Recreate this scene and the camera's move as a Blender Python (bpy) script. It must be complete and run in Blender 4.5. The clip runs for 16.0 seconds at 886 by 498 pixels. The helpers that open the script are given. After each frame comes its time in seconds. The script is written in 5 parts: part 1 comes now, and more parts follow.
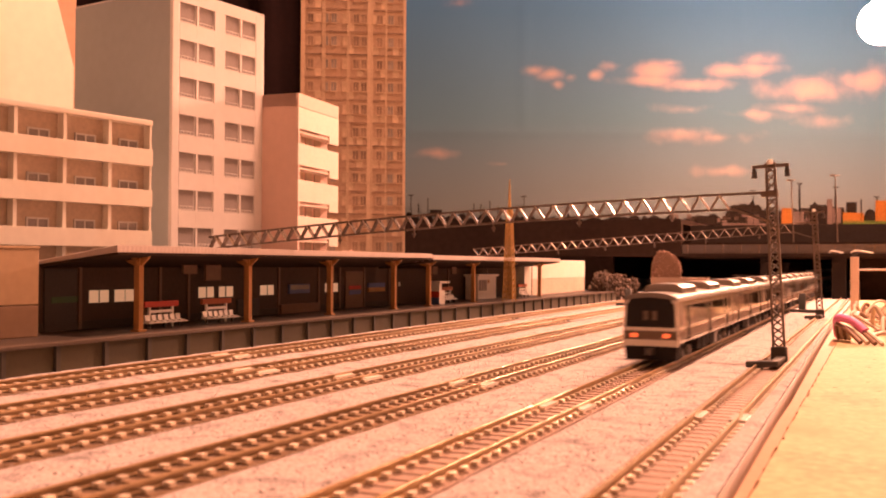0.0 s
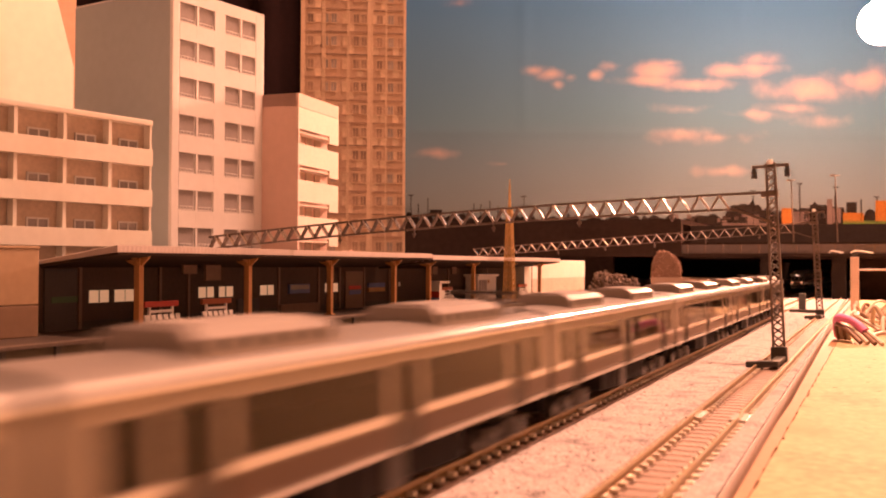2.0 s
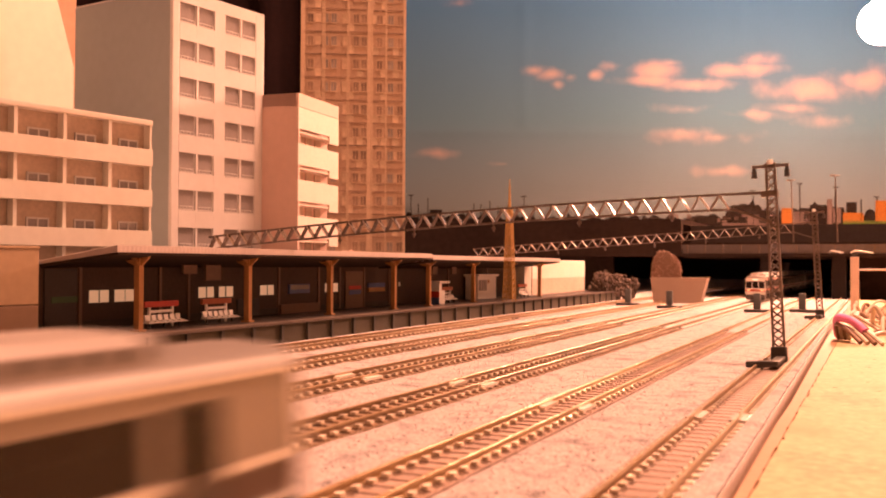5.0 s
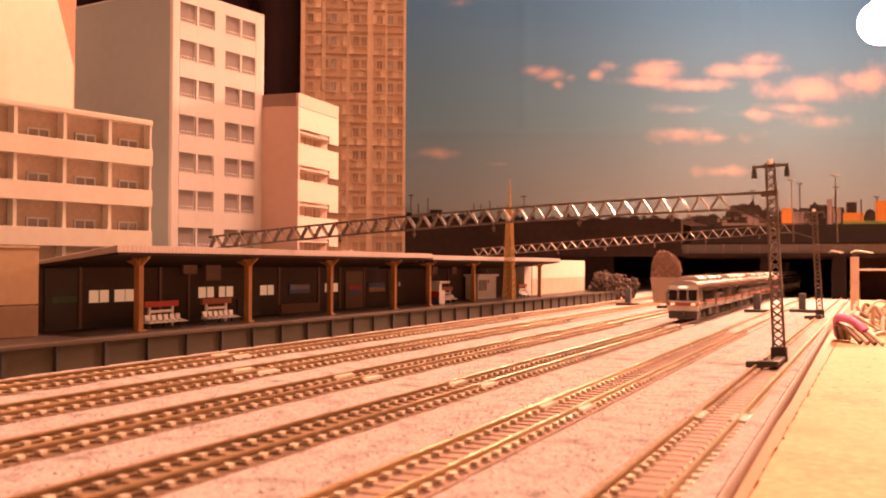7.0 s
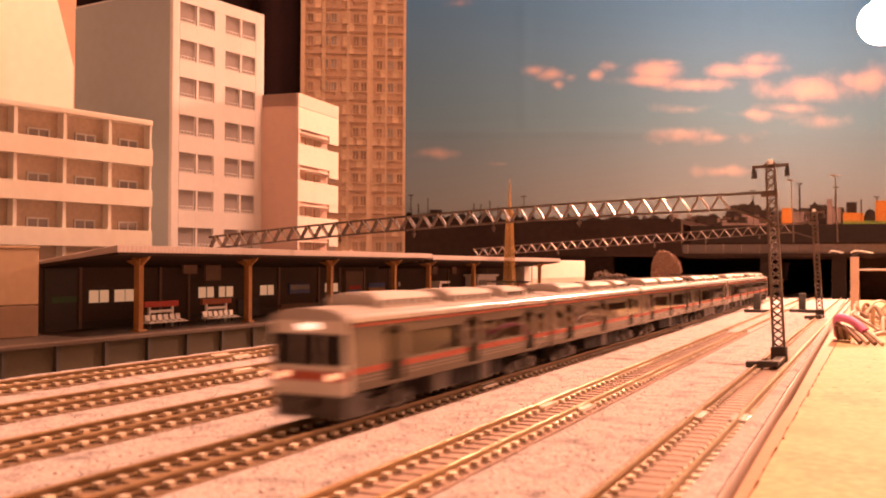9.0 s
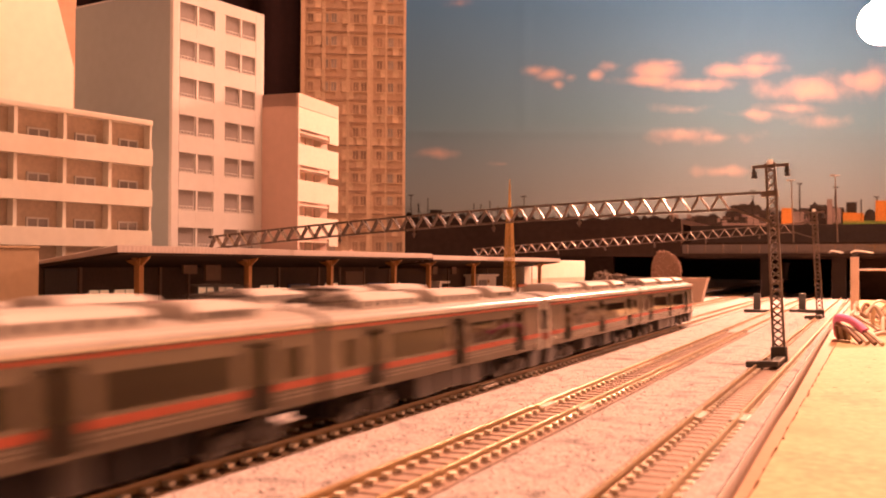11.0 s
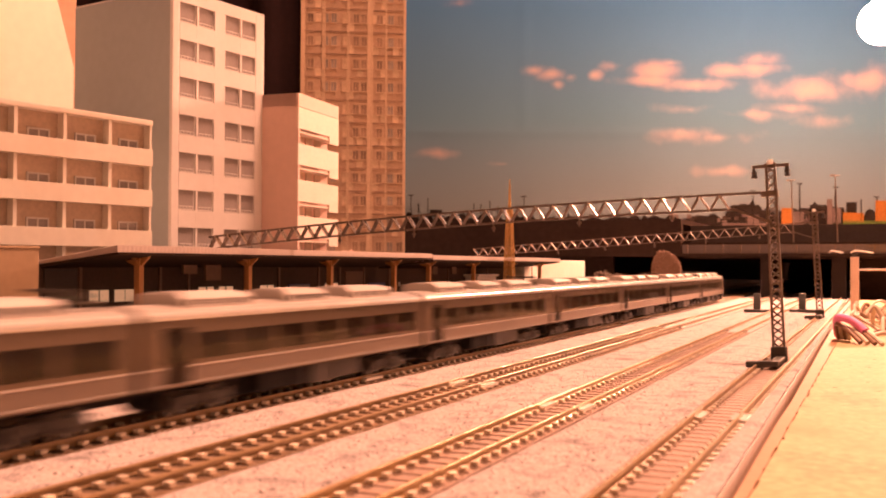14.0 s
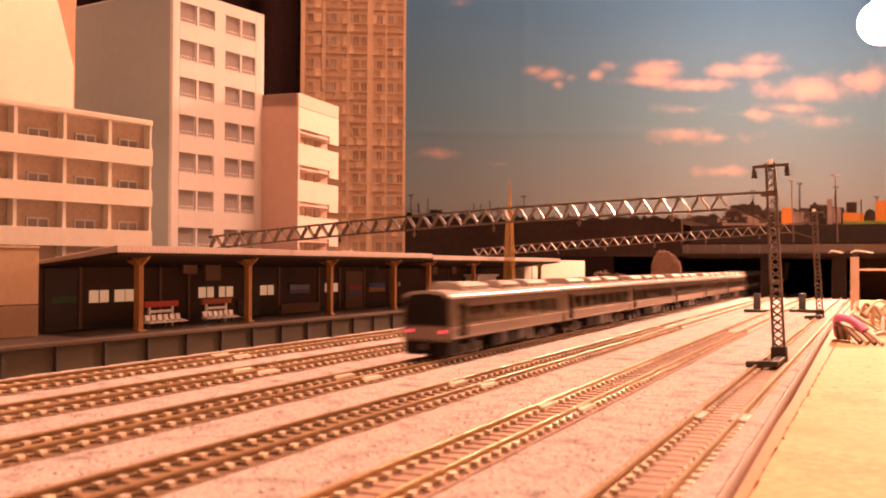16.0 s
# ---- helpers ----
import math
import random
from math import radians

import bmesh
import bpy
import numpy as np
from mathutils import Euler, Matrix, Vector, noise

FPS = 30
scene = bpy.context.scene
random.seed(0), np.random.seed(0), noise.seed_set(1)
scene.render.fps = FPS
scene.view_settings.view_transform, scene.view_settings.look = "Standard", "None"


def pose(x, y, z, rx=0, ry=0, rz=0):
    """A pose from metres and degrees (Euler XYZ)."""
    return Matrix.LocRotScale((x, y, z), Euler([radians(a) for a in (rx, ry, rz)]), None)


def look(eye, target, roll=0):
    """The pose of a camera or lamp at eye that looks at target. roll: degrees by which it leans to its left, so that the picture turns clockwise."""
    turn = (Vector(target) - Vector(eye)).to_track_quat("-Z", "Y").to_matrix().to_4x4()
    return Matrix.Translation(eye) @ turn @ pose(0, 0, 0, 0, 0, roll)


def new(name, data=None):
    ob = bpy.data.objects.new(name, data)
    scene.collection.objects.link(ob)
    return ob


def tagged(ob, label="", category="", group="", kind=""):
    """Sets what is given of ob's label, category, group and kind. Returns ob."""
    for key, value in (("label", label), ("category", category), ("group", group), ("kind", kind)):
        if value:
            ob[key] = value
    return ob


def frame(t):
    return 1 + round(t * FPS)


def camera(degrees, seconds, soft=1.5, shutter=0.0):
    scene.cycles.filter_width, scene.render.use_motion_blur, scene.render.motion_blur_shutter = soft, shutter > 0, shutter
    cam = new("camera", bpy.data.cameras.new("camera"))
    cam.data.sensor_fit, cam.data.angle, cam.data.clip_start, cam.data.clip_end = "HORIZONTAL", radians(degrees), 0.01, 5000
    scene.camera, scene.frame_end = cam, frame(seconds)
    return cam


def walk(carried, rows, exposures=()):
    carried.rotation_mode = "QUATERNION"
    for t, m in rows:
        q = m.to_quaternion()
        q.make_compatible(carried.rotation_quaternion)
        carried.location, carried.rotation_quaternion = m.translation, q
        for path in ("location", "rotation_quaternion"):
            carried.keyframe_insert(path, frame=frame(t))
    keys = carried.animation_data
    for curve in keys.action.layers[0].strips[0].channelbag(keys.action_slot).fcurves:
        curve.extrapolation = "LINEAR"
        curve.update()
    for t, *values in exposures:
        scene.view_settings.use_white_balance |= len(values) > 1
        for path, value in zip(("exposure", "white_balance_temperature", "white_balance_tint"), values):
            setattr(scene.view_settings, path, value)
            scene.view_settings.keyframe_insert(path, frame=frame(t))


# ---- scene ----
# All lengths below are in millimetres of the model and turned into metres by MM.
MM = 0.001
EYE = (0.0, 0.0, 0.03535)
YAW, PITCH, ROLL = 24.205, 0.9116, 0.2907
cam = camera(49.0, 16.0, soft=1.9, shutter=1.0)
cam.data.dof.use_dof, cam.data.dof.focus_distance, cam.data.dof.aperture_fstop = True, 0.45, 45.0
_f = (-math.sin(radians(YAW)) * math.cos(radians(PITCH)), math.cos(radians(YAW)) * math.cos(radians(PITCH)), math.sin(radians(PITCH)))
_stand = look(EYE, (EYE[0] + _f[0], EYE[1] + _f[1], EYE[2] + _f[2]), ROLL)
walk(cam, [(0.0, _stand), (16.0, _stand)], [(0.0, 0.0), (16.0, 0.0)])

# ---- light: a warm bulb over the far end of the layout, and the room's ceiling lamp ----
world = bpy.data.worlds.new("room_air")
scene.world = world
world.use_nodes = True
world.node_tree.nodes["Background"].inputs[0].default_value = (1.0, 0.48, 0.31, 1)
world.node_tree.nodes["Background"].inputs[1].default_value = 0.02

BULB = (0.0022, 1.2600, 0.3250)
ceiling_light = new("ceiling_light", bpy.data.lights.new("ceiling_light", "AREA"))
ceiling_light.data.shape, ceiling_light.data.size = "DISK", 0.42
ceiling_light.data.energy, ceiling_light.data.color = 98.0, (1.0, 0.44, 0.272)
ceiling_light.matrix_world = pose(0.12, 0.8, 1.78)


# ---- materials ----
def mat(name, color, rough=0.6, metal=0.0, var=0.12, scale=60.0, bump=0.0, bump_scale=400.0, dirt=None, island=0.0, random_ob=0.0, emit=None, coat=0.0):
    """A surface with two scales of colour variation, fine relief, and an optional second colour in stains."""
    m = bpy.data.materials.new(name)
    m.use_nodes = True
    nt = m.node_tree
    n, l = nt.nodes, nt.links
    b = n["Principled BSDF"]
    b.inputs["Roughness"].default_value = rough
    b.inputs["Metallic"].default_value = metal
    b.inputs["Coat Weight"].default_value = coat
    tc = n.new("ShaderNodeTexCoord")
    big = n.new("ShaderNodeTexNoise")
    big.inputs["Scale"].default_value = scale
    big.inputs["Detail"].default_value = 4
    fine = n.new("ShaderNodeTexNoise")
    fine.inputs["Scale"].default_value = scale * 14
    fine.inputs["Detail"].default_value = 3
    for t in (big, fine):
        l.new(tc.outputs["Object"], t.inputs["Vector"])
    add = n.new("ShaderNodeMath")
    add.operation = "ADD"
    l.new(big.outputs[0], add.inputs[0])
    l.new(fine.outputs[0], add.inputs[1])
    rng = n.new("ShaderNodeMapRange")
    rng.inputs["From Min"].default_value, rng.inputs["From Max"].default_value = 0.6, 1.4
    rng.inputs["To Min"].default_value, rng.inputs["To Max"].default_value = 1 - var, 1 + var
    l.new(add.outputs[0], rng.inputs["Value"])
    hsv = n.new("ShaderNodeHueSaturation")
    hsv.inputs["Color"].default_value = (*color, 1)
    l.new(rng.outputs[0], hsv.inputs["Value"])
    out = hsv.outputs[0]
    if dirt:
        ramp = n.new("ShaderNodeMapRange")
        ramp.inputs["From Min"].default_value, ramp.inputs["From Max"].default_value = 0.48, 0.68
        ramp.inputs["To Max"].default_value = dirt[1]
        l.new(big.outputs[0], ramp.inputs["Value"])
        mix = n.new("ShaderNodeMix")
        mix.data_type = "RGBA"
        mix.inputs[7].default_value = (*dirt[0], 1)
        l.new(ramp.outputs[0], mix.inputs[0])
        l.new(out, mix.inputs[6])
        out = mix.outputs[2]
    if island or random_ob:
        g = n.new("ShaderNodeNewGeometry" if island else "ShaderNodeObjectInfo")
        r2 = n.new("ShaderNodeMapRange")
        amount = island or random_ob
        r2.inputs["To Min"].default_value, r2.inputs["To Max"].default_value = 1 - amount, 1 + amount
        l.new(g.outputs["Random Per Island" if island else "Random"], r2.inputs["Value"])
        h2 = n.new("ShaderNodeHueSaturation")
        l.new(out, h2.inputs["Color"])
        l.new(r2.outputs[0], h2.inputs["Value"])
        out = h2.outputs[0]
    l.new(out, b.inputs["Base Color"])
    if bump:
        bn = n.new("ShaderNodeTexNoise")
        bn.inputs["Scale"].default_value = bump_scale
        bn.inputs["Detail"].default_value = 5
        l.new(tc.outputs["Object"], bn.inputs["Vector"])
        bp = n.new("ShaderNodeBump")
        bp.inputs["Strength"].default_value = bump
        bp.inputs["Distance"].default_value = 0.0006
        l.new(bn.outputs[0], bp.inputs["Height"])
        l.new(bp.outputs[0], b.inputs["Normal"])
    if emit:
        b.inputs["Emission Color"].default_value = (*emit[0], 1)
        b.inputs["Emission Strength"].default_value = emit[1]
    return m


def glass(name, color, rough=0.08, alpha=0.45):
    """Thin tinted plastic glazing: partly see-through, with a gloss."""
    m = bpy.data.materials.new(name)
    m.use_nodes = True
    b = m.node_tree.nodes["Principled BSDF"]
    b.inputs["Base Color"].default_value = (*color, 1)
    b.inputs["Roughness"].default_value = rough
    b.inputs["Alpha"].default_value = alpha
    b.inputs["Specular IOR Level"].default_value = 0.3
    return m


BALLAST = mat("ballast", (0.425, 0.39, 0.385), 0.95, var=0.85, scale=130, bump=1.0, bump_scale=700, dirt=((0.33, 0.275, 0.25), 0.7))
GRAVEL = mat("gravel_grains", (0.37, 0.33, 0.32), 0.95, var=0.2, scale=300, island=0.55)
SLEEPER = mat("sleeper_plastic", (0.27, 0.185, 0.115), 0.45, var=0.25, scale=200, random_ob=0.2, bump=0.2)
SLEEPER_PALE = mat("weathered_sleeper", (0.34, 0.245, 0.19), 0.5, var=0.25, scale=200, random_ob=0.15, bump=0.2)
# near-white, so that the chairs' glossy glints sit in the colour
CHAIR = mat("rail_chair_glint", (0.86, 0.78, 0.64), 0.2, var=0.2, scale=300, random_ob=0.2)
RAIL = mat("nickel_rail", (0.35, 0.245, 0.135), 0.4, 0.5, var=0.15, scale=120, dirt=((0.25, 0.165, 0.085), 0.5))
JOINER = mat("rail_joiner", (0.88, 0.83, 0.74), 0.22, 0.3, var=0.1)
# the same rail brightened, for the bulb's reflection on tracks A and B
RAIL_LIT = mat("lit_nickel_rail", (0.54, 0.39, 0.21), 0.32, 0.55, var=0.15, scale=120, dirt=((0.36, 0.24, 0.12), 0.5))
BOARD = mat("plywood_board", (0.46, 0.355, 0.185), 0.75, var=0.34, scale=30, bump=0.4, bump_scale=200, dirt=((0.38, 0.24, 0.12), 0.7))
BATTEN = mat("pine_batten", (0.38, 0.20, 0.095), 0.65, var=0.15, scale=30, bump=0.1, dirt=((0.28, 0.14, 0.06), 0.5))
# brown wood, darkened further for the shade on the edge's side face
RIM = mat("shaded_brown_rim", (0.13, 0.07, 0.032), 0.6, var=0.2, scale=40, bump=0.1, dirt=((0.09, 0.05, 0.025), 0.5))
PLAT_TOP = mat("platform_top", (0.034, 0.023, 0.017), 0.45, var=0.2, scale=50, bump=0.2, dirt=((0.05, 0.036, 0.027), 0.5))
PLAT_EDGE = mat("platform_edge", (0.085, 0.062, 0.048), 0.4, var=0.15, scale=60)
PLAT_WALL = mat("platform_wall", (0.058, 0.046, 0.022), 0.75, var=0.2, scale=40, random_ob=0.15, dirt=((0.07, 0.05, 0.026), 0.5))
PLAT_POST = mat("platform_post", (0.045, 0.038, 0.028), 0.7)
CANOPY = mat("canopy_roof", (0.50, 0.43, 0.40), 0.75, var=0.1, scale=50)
# brown, with the shade under the roof put into the colour
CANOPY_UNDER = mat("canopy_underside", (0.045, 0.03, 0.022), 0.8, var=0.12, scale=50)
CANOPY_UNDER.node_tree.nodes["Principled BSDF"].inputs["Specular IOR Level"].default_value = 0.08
POST_TAN = mat("ochre_post", (0.42, 0.21, 0.07), 0.35, var=0.15, scale=100)
STATION = mat("station_wall", (0.075, 0.05, 0.035), 0.8, var=0.25, scale=40, dirt=((0.06, 0.04, 0.03), 0.6))
STATION_TRIM = mat("station_trim", (0.20, 0.13, 0.09), 0.7, var=0.15)
WHITE_BLDG = mat("white_building_plastic", (0.74, 0.74, 0.74), 0.55, var=0.06, scale=14, dirt=((0.62, 0.60, 0.58), 0.5), bump=0.05)
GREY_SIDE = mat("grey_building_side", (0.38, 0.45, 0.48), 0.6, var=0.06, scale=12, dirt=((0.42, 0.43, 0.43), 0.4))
WIN_DARK = mat("window_grey", (0.31, 0.29, 0.29), 0.25, var=0.15, scale=60)
FRAME_WHITE = mat("window_frame_white", (0.68, 0.68, 0.68), 0.5, var=0.06)
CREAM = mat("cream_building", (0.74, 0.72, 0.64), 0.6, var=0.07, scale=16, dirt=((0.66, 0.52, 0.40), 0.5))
# cream darkened for recess shade; also the shed's own darker wainscot
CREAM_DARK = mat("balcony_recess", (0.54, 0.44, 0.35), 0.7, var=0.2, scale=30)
PINK = mat("pink_building", (0.72, 0.52, 0.45), 0.6, var=0.06, scale=14, dirt=((0.66, 0.46, 0.39), 0.5))
PINK_PALE = mat("pale_balcony_front", (0.74, 0.66, 0.58), 0.6, var=0.1, scale=30, dirt=((0.66, 0.54, 0.46), 0.5))
TOWER = mat("tower_tan", (0.46, 0.34, 0.25), 0.7, var=0.16, scale=35, dirt=((0.40, 0.27, 0.185), 0.6))
TOWER_PALE = mat("tower_pale", (0.55, 0.43, 0.31), 0.7, var=0.18, scale=60, random_ob=0.12)
TOWER_FRAME = mat("tower_window_surround", (0.49, 0.375, 0.27), 0.7, var=0.18, scale=60, random_ob=0.12)
TOWER_GLASS = mat("tower_window", (0.28, 0.195, 0.145), 0.4, var=0.25, scale=90, random_ob=0.25)
TAN_BOX = mat("tan_block", (0.44, 0.31, 0.19), 0.7, var=0.1, scale=22, dirt=((0.48, 0.31, 0.17), 0.5))
# the tan wall again, darkened for the shadow the canopy casts on it
TAN_SHADED = mat("tan_block_shaded", (0.25, 0.16, 0.10), 0.7, var=0.12, scale=22, dirt=((0.20, 0.12, 0.07), 0.5))
BLACK = mat("black_board", (0.026, 0.018, 0.015), 0.9, var=0.3, scale=10)
BLACK.node_tree.nodes["Principled BSDF"].inputs["Specular IOR Level"].default_value = 0.0
DECK = mat("deck_grey", (0.040, 0.033, 0.030), 0.6, var=0.2, scale=20)
PARAPET = mat("smoky_parapet", (0.115, 0.105, 0.105), 0.35, var=0.2, scale=30)
STEEL = mat("gantry_steel", (0.14, 0.11, 0.09), 0.45, 0.3, var=0.2, scale=150)
# paler gantry steel for the braces that catch the bulb's highlight
STEEL_LIT = mat("gantry_brace_lit", (0.62, 0.54, 0.47), 0.22, 0.85, var=0.15, scale=150)
DARK_FOOT = mat("dark_foot", (0.05, 0.045, 0.04), 0.55, var=0.2)
PLASTER = mat("room_wallpaper", (0.80, 0.76, 0.70), 0.9, var=0.05, scale=3)
FLOOR = mat("room_floor", (0.25, 0.17, 0.11), 0.6, var=0.15, scale=6)
BUSH = mat("lichen_bush", (0.10, 0.072, 0.055), 0.95, var=0.35, scale=120, island=0.35)
TREE_TAN = mat("card_tree", (0.22, 0.14, 0.10), 0.9, var=0.25, scale=60, bump=0.4)
PLANTER = mat("tan_planter", (0.36, 0.27, 0.21), 0.8, var=0.1)
WIRE = mat("wire_insulation", (0.70, 0.58, 0.47), 0.5, var=0.1, island=0.25)
WIRE_PINK = mat("pink_tube", (0.85, 0.25, 0.55), 0.45, var=0.12)
WIRE_BROWN = mat("brown_wire", (0.24, 0.14, 0.09), 0.5, var=0.15)
SCUFF = mat("dark_scuff", (0.09, 0.045, 0.02), 1.0, var=0.2)
SCUFF.node_tree.nodes["Principled BSDF"].inputs["Specular IOR Level"].default_value = 0.0
WHITE_POST = mat("pale_post", (0.75, 0.62, 0.56), 0.5, var=0.08)
RED = mat("red_signboard", (0.55, 0.06, 0.04), 0.5, var=0.1)
PALE = mat("pale_plastic", (0.76, 0.74, 0.70), 0.5, var=0.06)
BLUE = mat("blue_panel", (0.10, 0.14, 0.32), 0.5, var=0.1)
# added emission replaces the light that comes through from behind the panes
LIT_WIN = mat("glowing_window_pane", (0.55, 0.48, 0.42), 0.6, var=0.05, emit=((1.0, 0.50, 0.27), 0.42))
GOLD = mat("ochre_lattice", (0.46, 0.29, 0.10), 0.35, 0.4, var=0.15)
BULB_MAT = mat("bulb_glow", (1, 0.95, 0.85), 0.4, emit=((1.0, 0.43, 0.26), 1450.0))
# ballast browned to hold the shadow of rails and sleepers in its colour
TRACK_BED = mat("shaded_ballast", (0.24, 0.165, 0.10), 0.95, var=0.3, scale=110, bump=0.8, bump_scale=900)
TRACK_BED_PALE = mat("dusty_ballast", (0.37, 0.28, 0.235), 0.95, var=0.3, scale=110, bump=0.8, bump_scale=900)
# dark brown for shade in the gaps along the rails, and for grimy joints
UNDER_RAIL = mat("gap_shade_and_grime", (0.115, 0.07, 0.04), 0.9, var=0.3, scale=150)
PALE_DIM = mat("grey_sheet", (0.30, 0.28, 0.26), 0.6)
GREEN = mat("dull_green", (0.05, 0.11, 0.05), 0.6)
RED_BROWN = mat("brown_red_signboard", (0.42, 0.12, 0.05), 0.4)
BLOCK_GREY = mat("grey_block", (0.11, 0.12, 0.12), 0.5, var=0.15)
PRINT_DARK = mat("printed_dark", (0.011, 0.008, 0.0065), 0.7, var=0.6, scale=60)
PRINT_PALE = mat("printed_pale", (0.065, 0.048, 0.042), 0.7, var=0.3, scale=40)
PRINT_BROWN = mat("printed_brown", (0.030, 0.020, 0.016), 0.7, var=0.4, scale=40)
PRINT_ORANGE = mat("printed_orange", (0.15, 0.058, 0.014), 0.7, var=0.25, scale=30)
PRINT_GREEN = mat("printed_green", (0.045, 0.065, 0.018), 0.7, var=0.2, scale=30)
for _m in (PRINT_DARK, PRINT_BROWN, PRINT_PALE, PRINT_ORANGE, PRINT_GREEN):
    _m.node_tree.nodes["Principled BSDF"].inputs["Specular IOR Level"].default_value = 0.0
CURTAIN = mat("dark_curtain", (0.012, 0.006, 0.006), 0.9, var=0.3, scale=8)
CURTAIN.node_tree.nodes["Principled BSDF"].inputs["Specular IOR Level"].default_value = 0.05
# trains
T1_BODY = mat("stainless_cream", (0.34, 0.305, 0.265), 0.25, 0.4, var=0.07, scale=30)
T1_CREAM = mat("cream_cab_front", (0.70, 0.66, 0.60), 0.35, 0.1, var=0.06, scale=30)
T1_BAND = mat("brown_band", (0.12, 0.075, 0.048), 0.35, var=0.1)
T2_BODY = mat("stainless_tan", (0.20, 0.175, 0.145), 0.22, 0.45, var=0.12, scale=30)
RIB = mat("bright_rib", (0.40, 0.36, 0.30), 0.25, 0.4, var=0.2, scale=60)
T2_BAND = mat("orange_band", (0.42, 0.085, 0.045), 0.4, var=0.08)
T3_BODY = mat("dark_olive_body", (0.165, 0.125, 0.095), 0.2, 0.35, var=0.1, scale=30)
T3_LOW = mat("beige_lower_body", (0.29, 0.235, 0.195), 0.28, 0.3, var=0.07, scale=30)
LINE = mat("pale_line", (0.75, 0.73, 0.70), 0.16, 0.45)
ROOF_DARK = mat("train_roof_dark", (0.17, 0.15, 0.135), 0.5, var=0.1, scale=40)
ORANGE_BLDG = mat("orange_brown_wall", (0.55, 0.33, 0.22), 0.7, var=0.1, scale=12)
# cream raised in brightness for the strong light on the left tower
CREAM_LIT = mat("lit_cream_wall", (0.88, 0.86, 0.72), 0.5, var=0.05, scale=10)
BLUE_GLASS = mat("blue_grey_window", (0.30, 0.27, 0.25), 0.35, var=0.2, scale=90, random_ob=0.15)
ROOF = mat("train_roof_grey", (0.40, 0.365, 0.335), 0.34, var=0.12, scale=40)
UNDER = mat("underfloor_black", (0.018, 0.014, 0.013), 0.7, var=0.3, scale=150)
UNDER.node_tree.nodes["Principled BSDF"].inputs["Specular IOR Level"].default_value = 0.15
BOGIE = mat("bogie_grey", (0.06, 0.05, 0.043), 0.35, var=0.3, scale=150)
WHEEL = mat("wheel_metal", (0.16, 0.14, 0.12), 0.35, 0.8)
AC_DARK = mat("dark_roof_unit", (0.30, 0.265, 0.24), 0.4, var=0.1, scale=60)
AC = mat("roof_unit", (0.47, 0.435, 0.405), 0.5, var=0.12, scale=60)
FACE_BLACK = mat("cab_mask_black", (0.014, 0.011, 0.010), 0.15, var=0.2)
FACE_BLACK.node_tree.nodes["Principled BSDF"].inputs["Specular IOR Level"].default_value = 0.2
SEAT = mat("red_seat_moulding", (0.72, 0.14, 0.16), 0.5, var=0.08)
SEAT_TAN = mat("tan_seat_moulding", (0.10, 0.072, 0.052), 0.5, var=0.08)
T_GLASS = glass("train_glazing", (0.035, 0.025, 0.017), 0.06, 0.66)
T_GLASS_DARK = glass("dark_train_glazing", (0.022, 0.016, 0.012), 0.05, 0.87)
LAMP_RED = mat("tail_light_red", (0.7, 0.05, 0.02), 0.3, emit=((1.0, 0.15, 0.04), 1.3))
LAMP_RED2 = mat("tail_light_deep_red", (0.7, 0.03, 0.04), 0.3, emit=((1.0, 0.05, 0.08), 2.0))
LAMP_WARM = mat("head_light_warm", (0.9, 0.7, 0.4), 0.3, emit=((1.0, 0.42, 0.22), 1.8))
LAMP_DEST = mat("lit_destination_sign", (0.9, 0.85, 0.6), 0.3, emit=((1.0, 0.55, 0.42), 1.8))


# ---- mesh helpers ----
def box(bm, x0, x1, y0, y1, z0, z1, bevel=0.0):
    r = bmesh.ops.create_cube(bm, size=1.0, matrix=Matrix.Translation(((x0 + x1) / 2, (y0 + y1) / 2, (z0 + z1) / 2)) @ Matrix.Diagonal((abs(x1 - x0), abs(y1 - y0), abs(z1 - z0), 1)))
    if bevel:
        edges = list({e for v in r["verts"] for e in v.link_edges})
        bmesh.ops.bevel(bm, geom=edges, offset=bevel, segments=2, affect="EDGES", profile=0.7)


def bar(bm, a, b, w, d=None):
    """A square bar from a to b."""
    a, b = Vector(a), Vector(b)
    v = b - a
    m = Matrix.Translation((a + b) / 2) @ v.to_track_quat("Z", "X").to_matrix().to_4x4() @ Matrix.Diagonal((w, d or w, v.length, 1))
    bmesh.ops.create_cube(bm, size=1.0, matrix=m)


def rod(bm, a, b, r0, r1=None, seg=10):
    a, b = Vector(a), Vector(b)
    v = b - a
    m = Matrix.Translation((a + b) / 2) @ v.to_track_quat("Z", "X").to_matrix().to_4x4()
    bmesh.ops.create_cone(bm, cap_ends=True, segments=seg, radius1=r0, radius2=r0 if r1 is None else r1, depth=v.length, matrix=m)


def prism(bm, outline, lo, hi, axis="y"):
    """An outline of (a, b) pairs pulled along an axis: y -> (x, z), x -> (y, z), z -> (x, y)."""
    def put(p, c):
        return {"y": (p[0], c, p[1]), "x": (c, p[0], p[1]), "z": (p[0], p[1], c)}[axis]
    v0 = [bm.verts.new(put(p, lo)) for p in outline]
    v1 = [bm.verts.new(put(p, hi)) for p in outline]
    k = len(outline)
    for i in range(k):
        bm.faces.new((v0[i], v0[(i + 1) % k], v1[(i + 1) % k], v1[i]))
    bm.faces.new(v0)
    bm.faces.new(v1)
    bmesh.ops.recalc_face_normals(bm, faces=bm.faces)


